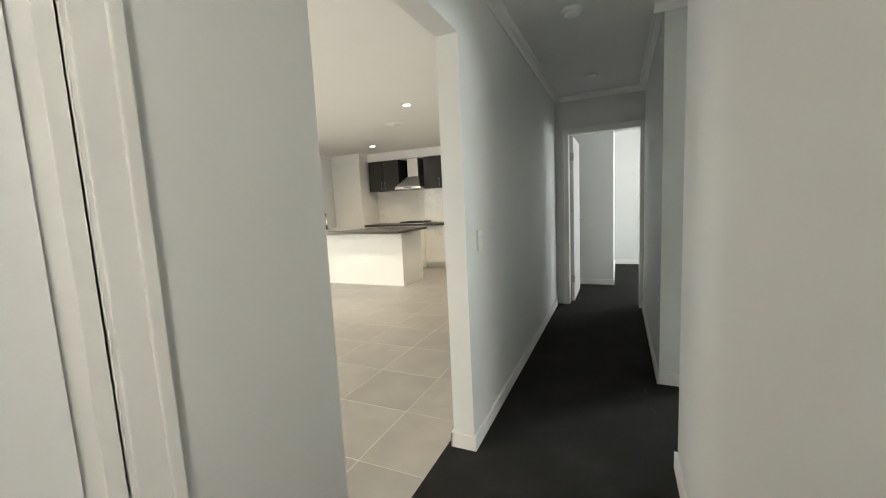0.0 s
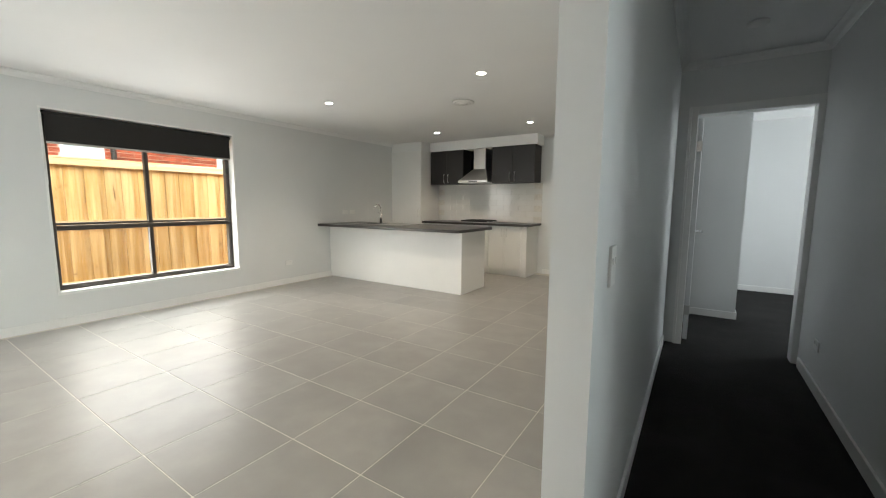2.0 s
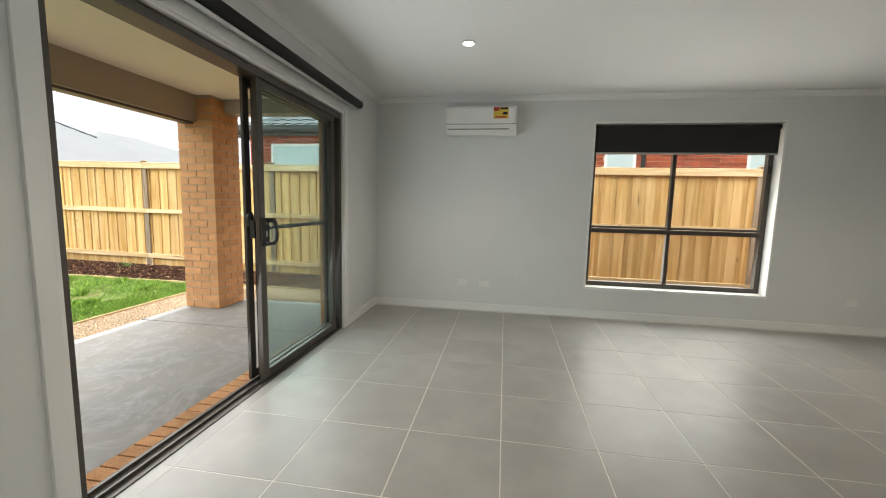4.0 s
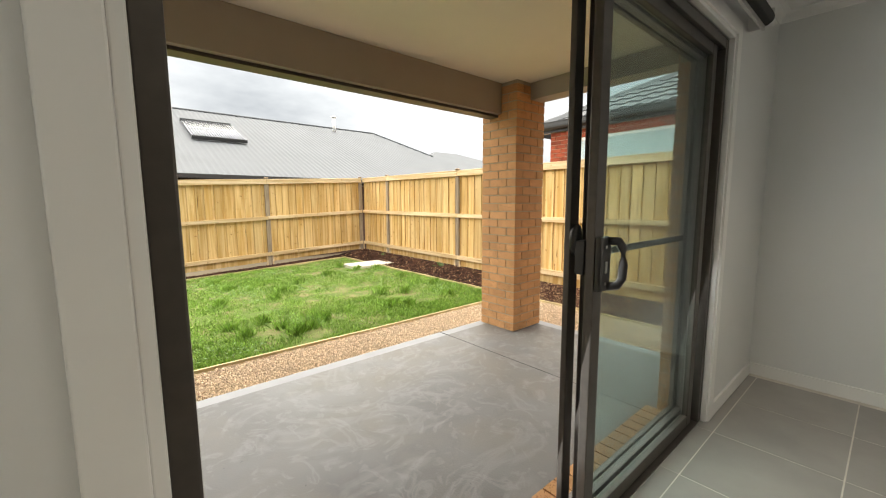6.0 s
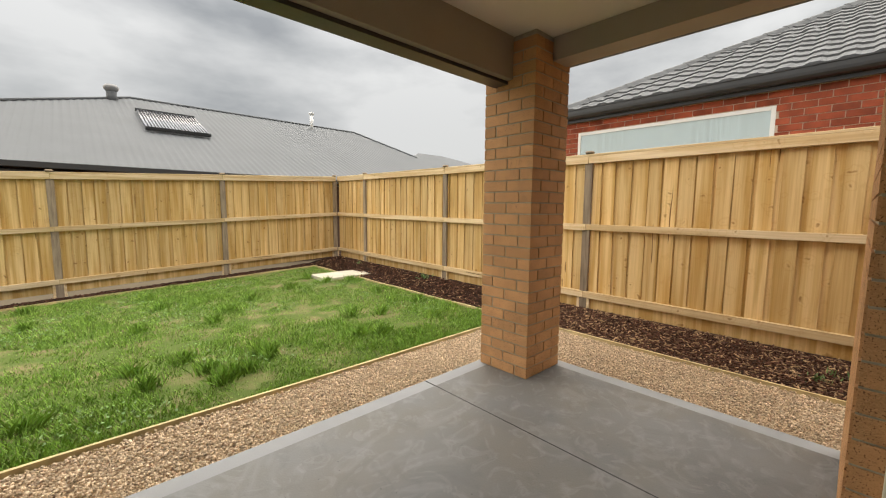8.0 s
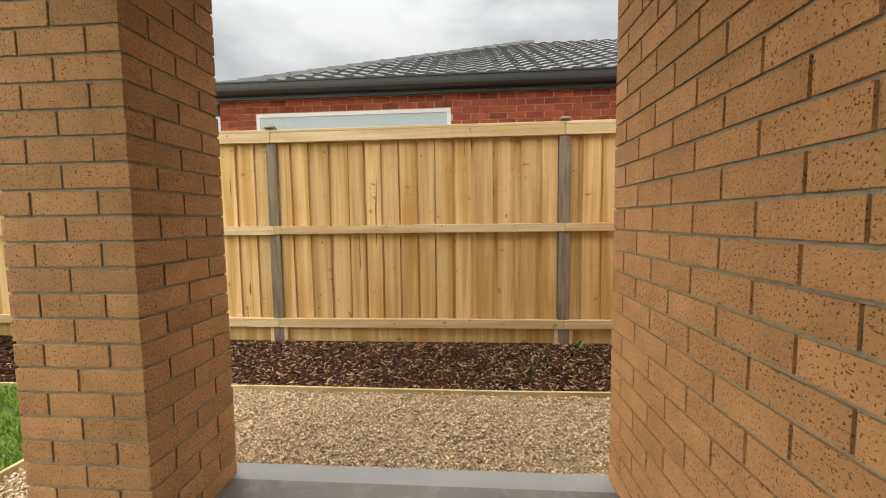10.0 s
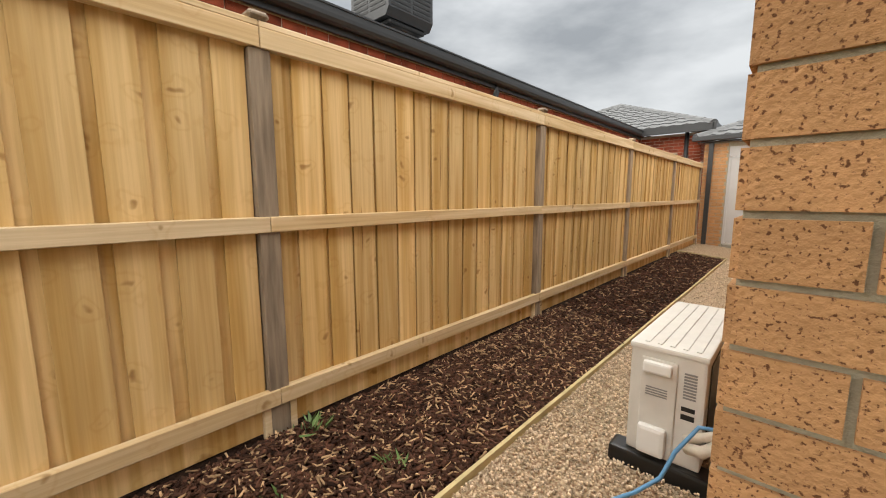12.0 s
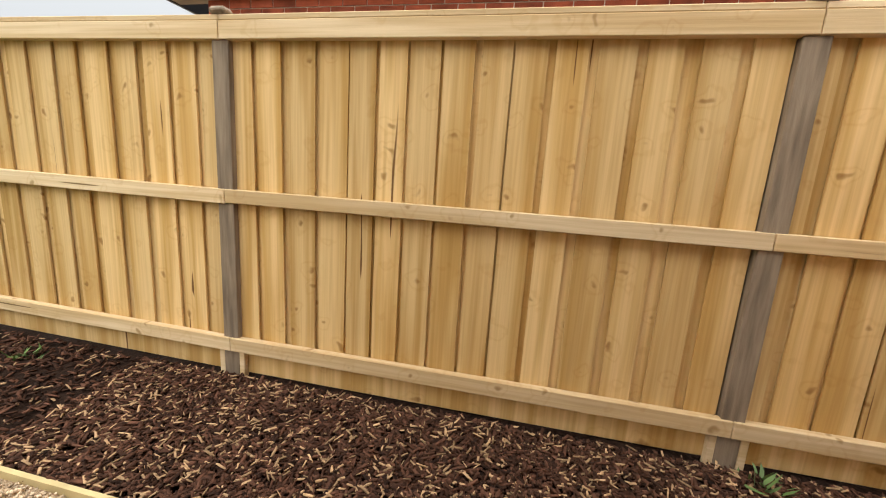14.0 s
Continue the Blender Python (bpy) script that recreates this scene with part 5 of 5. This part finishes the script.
def weed(x, y, s):
    n = 26
    c = np.tile(np.array([[x, y, GR + 0.01 + rise(x, y)]]), (n, 1)) + rng.normal(0, 0.035 * s, (n, 3)) * np.array([1, 1, 0.3])
    shape = ([(-0.3, 0, 0), (0.3, 0, 0), (0.4, 0.6, 0.5), (-0.1, 1.0, 0.8)], [(0, 1, 2, 3)])
    sz = np.stack([np.full(n, 0.02), np.full(n, 0.05), np.full(n, 0.06)], -1) * s * rng.uniform(0.5, 1.3, (n, 1))
    tagged(new("weed", scatter_mesh("weed", c, sz, WEED, shape, 0.3)), "small green weed growing through the mulch", "plant")


for x, y, s in ((-7.42, -0.5, 1.2), (-6.95, -0.35, 0.9), (-7.1, -0.9, 0.8), (-7.35, -6.3, 1.3), (-7.3, -4.6, 1.0), (-6.95, -1.0, 1.0), (-7.3, -8.6, 0.9)):
    weed(x, y, s)

# ---- tiled roofs ----
def tiled_slope(name, eave0, eave1, up, length, trim0, trim1, parent, material=ROOFT):
    """A slope of profiled roof tiles. eave0 to eave1: the eave; up: unit vector up the slope; trim: metres taken off each end per metre up."""
    e0, e1, up = Vector(eave0), Vector(eave1), Vector(up).normalized()
    along = (e1 - e0).normalized(); span = (e1 - e0).length
    nrm = along.cross(up).normalized()
    if nrm.z < 0:
        nrm = -nrm
    verts, faces = [], []
    gauge, wave = 0.33, 0.30
    rows = int(length / gauge)
    for r in range(rows):
        v0, v1 = r * gauge, (r + 1) * gauge + 0.02
        a, b = trim0 * v0, span - trim1 * v0
        if b - a < 0.3:
            break
        n = max(2, int((b - a) / 0.05))
        k = len(verts)
        for v, hgt in ((v0, -0.006), (v0, 0.036), (v1, 0.008)):
            lo, hi = trim0 * v, max(trim0 * v + 0.01, span - trim1 * v)
            for i in range(n + 1):
                u = min(hi, max(lo, a + (b - a) * i / n))
                ph = (u / wave) % 1.0
                wv = 0.045 * (math.sin(2 * math.pi * ph) * 0.6 + (0.4 if ph > 0.5 else -0.1))
                verts.append(e0 + along * u + up * v + nrm * (hgt + wv * (1 if hgt >= 0 else 1)))
        for q in range(2):
            for i in range(n):
                s = k + q * (n + 1) + i
                faces.append((s, s + 1, s + n + 2, s + n + 1))
    return part(name, mesh(name, verts, faces, material), parent)


def hip_caps(name, p0, p1, parent, material=ROOFT):
    p0, p1 = Vector(p0), Vector(p1)
    d = p1 - p0
    n = max(1, int(d.length / 0.36))
    verts, faces = [], []
    side = d.cross(Vector((0, 0, 1))).normalized()
    upn = side.cross(d).normalized()
    for i in range(n):
        a, b = p0 + d * (i / n), p0 + d * ((i + 1.08) / n)
        k = len(verts)
        for p, lift in ((a, 0.012), (b, 0.0)):
            for w_, h_ in ((-0.13, -0.04), (-0.08, 0.035), (0.0, 0.06), (0.08, 0.035), (0.13, -0.04)):
                verts.append(p + side * w_ + upn * (h_ + lift))
        faces += [(k + j, k + j + 1, k + j + 6, k + j + 5) for j in range(4)] + [(k, k + 1, k + 2, k + 3, k + 4)]
    return part(name, mesh(name, verts, faces, material), parent)


def red_bricks(parent, axis, plane, out, u0, u1, z0, z1, holes):
    brick_face(parent, axis, plane, out, u0, u1, z0, z1, holes, (1e6, 1e6), REDBRICK, REDBRICK, depth=0.001, rest_name="brickwork")


# red brick house next door
nb = thing("house", -12.0, 3.0, -0.3, "red brick house with charcoal tiled roof beyond the side fence", "house")
NX, NS, NN, NE = -9.25, -4.92, 10.9, 2.72
nwall = bpart("wall", nb, REDMORT, (NX - 0.25, NX, NS, NN, -0.3, NE), (-16.0, NX - 0.25, NS, NS + 0.25, -0.3, NE), bevel=0)
win_list = [(-4.40, -1.71, 1.05, 2.53), (1.3, 1.9, 1.2, 2.4), (2.9, 3.5, 1.2, 2.4), (5.5, 7.2, 1.0, 2.4)]
red_bricks(nb, "x", NX, 1, NS, NN, 0.9, NE, [(a, b, c, d) for a, b, c, d in win_list])
red_bricks(nb, "y", NS, -1, -12.0, NX, 0.9, NE, [])
for a, b, c, d in win_list:
    wn_ = bpart("window", nb, WHITEP, (NX - 0.02, NX + 0.012, a, a + 0.05, c, d), (NX - 0.02, NX + 0.012, b - 0.05, b, c, d), (NX - 0.02, NX + 0.012, a + 0.05, b - 0.05, d - 0.05, d), (NX - 0.02, NX + 0.012, a + 0.05, b - 0.05, c, c + 0.05), label="white framed window with pale curtains")
    hang(new("curtain", boxes_mesh("curtain", [(NX + 0.001, NX + 0.003, a + 0.05, b - 0.05, c + 0.05, d - 0.05)], CURTAIN)), wn_)
    hang(new("pane", boxes_mesh("pane", [(NX + 0.006, NX + 0.009, a + 0.05, b - 0.05, c + 0.05, d - 0.05)], WGLASS)), wn_)
EX, EZ, PT = -9.20, 2.85, math.tan(radians(27))
part("soffit", boxes_mesh("soffit", [(NX - 0.1, EX, NS - 0.45, NN, NE, NE + 0.02)], BEAM), nb)
part("fascia", boxes_mesh("fascia", [(EX - 0.01, EX + 0.02, NS - 0.45, NN, NE - 0.01, EZ + 0.0), (-16.0, EX, NS - 0.47, NS - 0.44, NE - 0.01, EZ + 0.02)], CHARC), nb, "charcoal steel fascia")
part("gutter", prism("gutter", [(EX + 0.02, EZ - 0.09), (EX + 0.07, EZ - 0.09), (EX + 0.10, EZ - 0.075), (EX + 0.118, EZ - 0.045), (EX + 0.122, EZ - 0.01), (EX + 0.122, EZ + 0.045), (EX + 0.132, EZ + 0.05), (EX + 0.132, EZ + 0.068), (EX + 0.10, EZ + 0.068), (EX + 0.02, EZ)], "y", NS - 0.55, NN, CHARC), nb, "charcoal steel gutter")
part("gutter", prism("gutter", [(NS - 0.47, EZ - 0.07), (NS - 0.54, EZ - 0.07), (NS - 0.57, EZ - 0.03), (NS - 0.57, EZ + 0.04), (NS - 0.47, EZ)], "x", -16, EX + 0.1, CHARC), nb, "charcoal steel gutter")
cs, sn = math.cos(radians(27)), math.sin(radians(27))
tiled_slope("roof", (EX, NS - 0.45, EZ), (EX, NN + 5, EZ), (-cs, 0, sn), 6.0, cs, 0.0, nb)
tiled_slope("roof", (-18.0, NS - 0.45, EZ), (EX, NS - 0.45, EZ), (0, cs, sn), 6.0, 0.0, cs, nb)
hip_caps("hip_capping", (EX, NS - 0.45, EZ + 0.02), (EX - 5.5, NS + 5.05, EZ + 5.5 * PT + 0.02), nb)
part("downpipe", tube_mesh("downpipe", [(EX + 0.04, 3.62, EZ - 0.05), (EX + 0.05, 3.62, 2.66), (NX + 0.06, 3.62, 2.55), (NX + 0.06, 3.62, 0.0)], 0.045, CHARC), nb, "charcoal steel downpipe")

cs, sn, PT = math.cos(radians(23)), math.sin(radians(23)), math.tan(radians(23))

# evaporative cooler on that roof
EVX, EVY, evz = -11.2, 3.35, 3.93
ev = thing("roof_cooler", EVX, EVY, evz, "dark grey evaporative cooler box on the tiled roof", "air conditioner")
bpart("base", ev, STEEL, (EVX - 0.27, EVX + 0.27, EVY - 0.27, EVY + 0.27, evz - 0.45, evz - 0.02), bevel=0.01, label="galvanised dropper")
bpart("flashing", ev, STEEL, (EVX - 0.1, EVX + 0.42, EVY - 0.36, EVY + 0.36, evz - 0.36, evz - 0.31), bevel=0.01)
bpart("tray", ev, BLACKP, (EVX - 0.40, EVX + 0.40, EVY - 0.40, EVY + 0.40, evz - 0.03, evz + 0.05), bevel=0.03)
part("body", prism("body", [(EVX - 0.42, evz + 0.05), (EVX + 0.42, evz + 0.05), (EVX + 0.50, evz + 0.17), (EVX + 0.50, evz + 0.66), (EVX + 0.42, evz + 0.76), (EVX - 0.42, evz + 0.76), (EVX - 0.50, evz + 0.66), (EVX - 0.50, evz + 0.17)], "y", EVY - 0.50, EVY + 0.50, CHARC), ev)
for side in (-1, 1):
    for i in range(6):
        z = evz + 0.20 + i * 0.075
        a, b = (EVY - 0.44, EVY - 0.03) if side < 0 else (EVY + 0.03, EVY + 0.44)
        bpart("louvre", ev, BLACKM, (EVX + 0.498, EVX + 0.506, a, b, z, z + 0.045), bevel=0.003)
        a, b = (EVX - 0.42, EVX - 0.03) if side < 0 else (EVX + 0.03, EVX + 0.42)
        bpart("louvre", ev, BLACKM, (a, b, EVY - 0.506, EVY - 0.498, z, z + 0.045), bevel=0.003)

# further red brick wing with its own hip roof
fb = thing("house", -12, 15, -0.3, "red brick house end with tiled roof beyond the fence", "house")
bpart("wall", fb, REDMORT, (-14.0, -7.72, 11.0, 18.0, -0.3, 2.78), bevel=0)
red_bricks(fb, "y", 11.0, -1, -14.0, -7.72, 0.9, 2.78, []); red_bricks(fb, "x", -7.72, 1, 11.0, 14.0, -0.1, 2.78, [])
part("fascia", boxes_mesh("fascia", [(-14.4, -7.42, 10.62, 10.68, 2.76, 2.95), (-7.44, -7.36, 10.62, 18, 2.76, 2.95)], CHARC), fb, "charcoal gutter and fascia")
part("downpipe", tube_mesh("downpipe", [(-8.05, 10.95, 2.8), (-8.05, 10.95, 0)], 0.05, CHARC), fb, "charcoal steel downpipe")
tiled_slope("roof", (-14.4, 10.65, 2.93), (-7.42, 10.65, 2.93), (0, cs, sn), 4.0, cs, cs, fb)
tiled_slope("roof", (-7.42, 10.65, 2.93), (-7.42, 18, 2.93), (-cs, 0, sn), 4.0, cs, 0, fb)
hip_caps("hip_capping", (-7.42, 10.65, 2.95), (-10.9, 14.13, 2.95 + 3.48 * PT), fb)
hip_caps("hip_capping", (-14.4, 10.65, 2.95), (-10.9, 14.15, 2.95 + 3.5 * PT), fb)

# our garage across the end of the side path
GY = 10.5
gw = struct("wall_garage", MORTAR, (-7.55, -7.03, GY, GY + 0.2, -0.35, 2.42), (-6.21, -5.4, GY, GY + 0.2, -0.35, 2.42), (-7.03, -6.21, GY + 0.03, GY + 0.2, 2.30, 2.42), label="tan brick garage wall with a side door")
brick_face(gw, "y", GY, -1, -7.55, -5.67, -0.20, 2.42, [(-7.05, -6.2, -0.12, 2.31)], (-9, 0), BRICK, BRICKJ, depth=0.001)
gd = thing("garage_door", -6.62, GY, -0.08, "pale grey flush external door with an infill panel above", "door")
bpart("leaf", gd, GREYDOOR, (-6.98, -6.25, GY + 0.05, GY + 0.09, -0.07, 2.0), bevel=0.004)
bpart("door_frame", gd, GREYDOOR, (-7.03, -6.98, GY + 0.02, GY + 0.12, -0.1, 2.04), (-6.25, -6.21, GY + 0.02, GY + 0.12, -0.1, 2.04), (-6.98, -6.25, GY + 0.02, GY + 0.12, 2.0, 2.05), bevel=0.003)
bpart("infill_panel", gd, GREYDOOR, (-7.03, -6.21, GY + 0.035, GY + 0.06, 2.055, 2.30))
bpart("sill", gd, STEEL, (-7.0, -6.23, GY - 0.01, GY + 0.05, -0.12, -0.075))
part("knob", lathe_mesh("knob", (0, 0, 0), [(0.012, 0.0), (0.012, 0.03), (0.028, 0.04), (0.026, 0.06), (0.012, 0.066)], STEEL, 14), gd, "round steel door knob").matrix_basis = pose(-6.32, GY + 0.05, 0.95, 90, 0, 0)
gr_ = thing("garage_roof", -6.0, 12, 2.42, "charcoal tiled roof with gutter over the garage", "roof", kind="structure")
tiled_slope("roof", (-7.75, GY - 0.15, 2.56), (3.0, GY - 0.15, 2.56), (0, cs, sn), 4.0, cs, 0, gr_)
hip_caps("hip_capping", (-7.75, GY - 0.15, 2.58), (-4.2, GY + 3.4, 2.58 + 3.55 * PT), gr_)
part("gutter", boxes_mesh("gutter", [(-7.8, -5.9, GY - 0.24, GY - 0.12, 2.46, 2.57), (-7.7, -5.6, GY - 0.13, GY, 2.42, 2.45)], CHARC, 0.01), gr_)
gdp = bpart("downpipe", gr_, CHARC, (-7.45, -7.35, GY - 0.07, GY - 0.012, -0.2, 2.47))

# ---- outdoor unit and wall boxes ----
ou = thing("outdoor_unit", -6.0, 0.95, GR, "cream split system outdoor unit on black feet in the gravel", "air conditioner")
UX0, UX1, UY0, UY1, UZ0, UZ1 = -6.155, -5.845, 0.48, 1.42, -0.12, 0.42
bpart("body", ou, CREAMP, (UX0, UX1, UY0, UY1, UZ0, UZ1 - 0.02), bevel=0.012)
bpart("lid", ou, CREAMP, (UX0 - 0.006, UX1 + 0.006, UY0 - 0.006, UY1 + 0.006, UZ1 - 0.03, UZ1), bevel=0.01)
for i in range(5):
    yx = UX0 + 0.05 + i * 0.052
    bpart("rib", ou, CREAMP, (yx, yx + 0.02, UY0 + 0.03, UY1 - 0.04, UZ1 - 0.002, UZ1 + 0.005), bevel=0.002)
bpart("service_panel", ou, CREAMP, (UX0 + 0.05, UX0 + 0.20, UY0 - 0.010, UY0 + 0.01, UZ0 + 0.02, UZ1 - 0.06), bevel=0.006)
bpart("hand_grip", ou, WHITEP, (UX0 + 0.06, UX0 + 0.18, UY0 - 0.035, UY0, UZ1 - 0.125, UZ1 - 0.07), bevel=0.012)
bpart("valve_cover", ou, WHITEP, (UX0 + 0.055, UX0 + 0.175, UY0 - 0.045, UY0, UZ0 + 0.02, UZ0 + 0.16), bevel=0.018)
bpart("rating_label", ou, GREYP, *[(UX0 + 0.225, UX0 + 0.275, UY0 - 0.002, UY0 + 0.001, UZ1 - 0.10 - 0.014 * i, UZ1 - 0.092 - 0.014 * i) for i in range(9)], bevel=0)
bpart("warning_label", ou, BLACKP, (UX0 + 0.222, UX0 + 0.275, UY0 - 0.002, UY0 + 0.001, UZ1 - 0.27, UZ1 - 0.25), (UX0 + 0.222, UX0 + 0.275, UY0 - 0.002, UY0 + 0.001, UZ1 - 0.31, UZ1 - 0.285), bevel=0)
bpart("maker_print", ou, GREYP, *[(UX0 + 0.075, UX0 + 0.165, UY0 - 0.0125, UY0 - 0.009, UZ1 - 0.20 - 0.012 * i, UZ1 - 0.195 - 0.012 * i) for i in range(4)], bevel=0)
bpart("coil_guard", ou, BLACKP, (UX1 - 0.002, UX1 + 0.006, UY0 + 0.08, UY1 - 0.05, UZ0 + 0.03, UZ1 - 0.06), bevel=0)
for fy in (UY0 + 0.02, UY1 - 0.14):
    bpart("foot", ou, BLACKP, (UX0 - 0.07, UX1 + 0.09, fy - 0.06, fy + 0.06, GR - 0.01, UZ0), bevel=0.015)
part("pipe", tube_mesh("pipe", [(UX0 + 0.26, UY0 - 0.03, 0.0), (UX0 + 0.32, UY0 - 0.06, 0.02), (-5.80, UY0 - 0.05, 0.05), (WO - 0.02, UY0 - 0.01, 0.06), (WO + 0.03, UY0, 0.06)], 0.026, LAGGING), ou, "cream lagged refrigerant pipe")
part("pipe", tube_mesh("pipe", [(UX0 + 0.25, UY0 - 0.02, 0.03), (UX0 + 0.33, UY0 - 0.03, 0.08), (-5.78, UY0 - 0.01, 0.10), (WO + 0.03, UY0 + 0.03, 0.11)], 0.02, LAGGING), ou, "cream lagged refrigerant pipe")
cab_pts = [(-5.70, UY0 - 0.02, 0.14), (-5.85, UY0 - 0.08, 0.14), (-5.92, UY0 - 0.13, 0.02), (-5.96, UY0 - 0.17, -0.10), (-6.04, UY0 - 0.24, -0.17), (-6.12, UY0 - 0.36, GR + 0.012), (-6.10, UY0 - 0.55, GR + 0.012), (-6.16, UY0 - 0.8, GR + 0.012)]
solid_c = tagged(new("drain_hose", tube_mesh("drain_hose", cab_pts, 0.009, BLUECAB)), "thin blue hose trailing over the gravel", "hose")


ib = thing("isolator_box", -5.73, 0.3, 0.7, "small pale grey weatherproof switch box on the brick wall", "box")
bpart("body", ib, CREAMP, (-5.765, WO - 0.006, 0.38, 0.48, 0.69, 0.86), bevel=0.008)
bpart("lid", ib, CREAMP, (-5.778, -5.765, 0.375, 0.485, 0.685, 0.865), bevel=0.004)
bpart("switch", ib, GREYP, (-5.75, -5.70, 0.48, 0.51, 0.74, 0.79))
hw = thing("hot_water_unit", -5.78, 5.6, 1.6, "pale grey wall mounted gas hot water unit with pipes", "water heater")
bpart("body", hw, CREAMP, (-5.88, WO - 0.006, 5.35, 5.70, 1.55, 2.10), bevel=0.01)
bpart("badge", hw, GREYP, (-5.85, -5.75, 5.346, 5.352, 1.62, 1.66), bevel=0)
for py in (5.42, 5.5, 5.6):
    part("pipe", tube_mesh("pipe", [(-5.78, py, 1.56), (-5.78, py, 1.30), (-5.73, py - 0.03, 1.22), (WO, py - 0.03, 1.2)], 0.012, mat("copper_pipe", (0.45, 0.22, 0.12), 0.4, 0.8)), hw, "copper pipe")
part("cord", tube_mesh("cord", [(-5.72, 5.36, 1.35), (-5.80, 5.3, 1.25), (-5.84, 5.28, 1.15), (-5.82, 5.26, 1.05)], 0.008, WHITEP), hw, "white power cord")

# ---- grey roofed house behind ----
gh = thing("house", -6, -18, -0.3, "house with long grey steel hip roof beyond the back fence", "house")
GZ, GYE = 2.10, -13.0
bpart("wall", gh, mat("dark_brown_brick", (0.10, 0.055, 0.04), 0.9, vary=0.15, scale=20), (-14.0, 3.4, -22.0, GYE - 0.5, -0.6, 2.05), bevel=0)
part("gutter", boxes_mesh("gutter", [(-15.5, 4.0, GYE, GYE + 0.12, GZ - 0.12, GZ + 0.01), (-15.5, 4.0, GYE - 0.5, GYE, GZ - 0.2, GZ - 0.17)], CHARC, 0.01), gh, "charcoal gutter and eave")
def steel_slope(name, p00, p01, p11, p10, parent, pitch=0.19):
    """Corrugated sheet between an eave p00 to p01 and the line above it p10 to p11."""
    a, b, c, d = (Vector(p) for p in (p00, p01, p11, p10))
    n = int((b - a).length / (pitch / 4))
    nrm = (b - a).cross(d - a).normalized()
    if nrm.z < 0:
        nrm = -nrm
    verts, faces = [], []
    al = (b - a).normalized()
    for i in range(n + 1):
        u = (b - a).length * i / n
        w = 0.012 * math.cos(2 * math.pi * (i % 4) / 4)
        bot = a + al * u
        ud, uc = (d - a).dot(al), (c - a).dot(al)
        hgt = 1.0
        if u < ud:
            hgt = u / ud if ud > 1e-6 else 1.0
        elif u > uc:
            hgt = ((b - a).length - u) / ((b - a).length - uc)
        rise_dir = (d - a) - al * ud
        verts += [bot + nrm * w, bot + rise_dir * hgt + nrm * w]
    faces = [(2 * i, 2 * i + 2, 2 * i + 3, 2 * i + 1) for i in range(n)]
    return part(name, mesh(name, verts, faces, COLORBOND, True), parent)


RY, RZ = -21.2, 5.45
steel_slope("roof", (3.9, GYE, GZ), (-17.5, GYE, GZ), (-14.6, RY, RZ), (-4.5, RY, RZ), gh)
part("roof_back", mesh("roof_back", [(3.9, GYE, GZ), (-4.5, RY, RZ), (3.9, -29, GZ), (-14.6, RY, RZ), (-22.5, -29, GZ)], [(0, 1, 2), (1, 3, 4, 2)], COLORBOND), gh)
part("ridge_capping", tube_mesh("ridge_capping", [(3.9, GYE, GZ + 0.03), (-4.5, RY, RZ + 0.03), (-14.6, RY, RZ + 0.03), (-16.0, -17.2, 3.83)], 0.045, COLORBOND, 8), gh)
steel_slope("roof", (-13.2, -13.6, 2.3), (-26.0, -13.6, 2.3), (-19.5, -19.0, 4.4), (-17.6, -19.0, 4.4), gh)
part("roof_back", mesh("roof_back", [(-13.2, -13.6, 2.3), (-17.6, -19.0, 4.4), (-13.2, -19.0, 2.3)], [(0, 1, 2)], COLORBOND), gh)
slope = (RZ - GZ) / (GYE - RY)
def on_roof(x, back):
    return (x, GYE - back, GZ + back * slope)
sp = thing("solar_collector", *on_roof(-4.7, 5.0), "evacuated tube solar water collector on the steel roof", "solar panel")
tx0 = -4.45
for i in range(20):
    x = tx0 - i * 0.09
    a, b = on_roof(x, 5.75), on_roof(x, 3.5)
    part("tube", tube_mesh("tube", [(a[0], a[1], a[2] + 0.14), (b[0], b[1], b[2] + 0.14)], 0.032, TUBE, 8), sp)
for bk in (5.8, 3.42):
    p = on_roof(0, bk)
    bpart("manifold", sp, BLACKP, (tx0 - 19.6 * 0.09, tx0 + 0.05, p[1] - 0.07, p[1] + 0.07, p[2] + 0.06, p[2] + 0.17), bevel=0.01)
vp = on_roof(-3.9, 7.5)
rv = thing("roof_ventilator", *vp, "round grey whirlybird ventilator on the ridge", "vent")
part("stem", tube_mesh("stem", [(vp[0], vp[1], vp[2] - 0.1), (vp[0], vp[1], vp[2] + 0.3)], 0.16, COLORBOND, 14), rv)
part("head", lathe_mesh("head", (vp[0], vp[1], vp[2] + 0.28), [(0.16, 0.0), (0.23, 0.08), (0.24, 0.16), (0.17, 0.24), (0.05, 0.27)], GREYP, 18), rv)
fp = on_roof(-11.7, 7.4)
fl_ = thing("flue_pipe", *fp, "white metal flue with a cap on the steel roof", "flue")
part("pipe", tube_mesh("pipe", [(fp[0], fp[1], fp[2] - 0.1), (fp[0], fp[1], fp[2] + 0.75)], 0.085, WHITEP, 12), fl_)
part("cap", lathe_mesh("cap", (fp[0], fp[1], fp[2] + 0.75), [(0.13, 0.0), (0.14, 0.06), (0.05, 0.12)], WHITEP, 12), fl_)
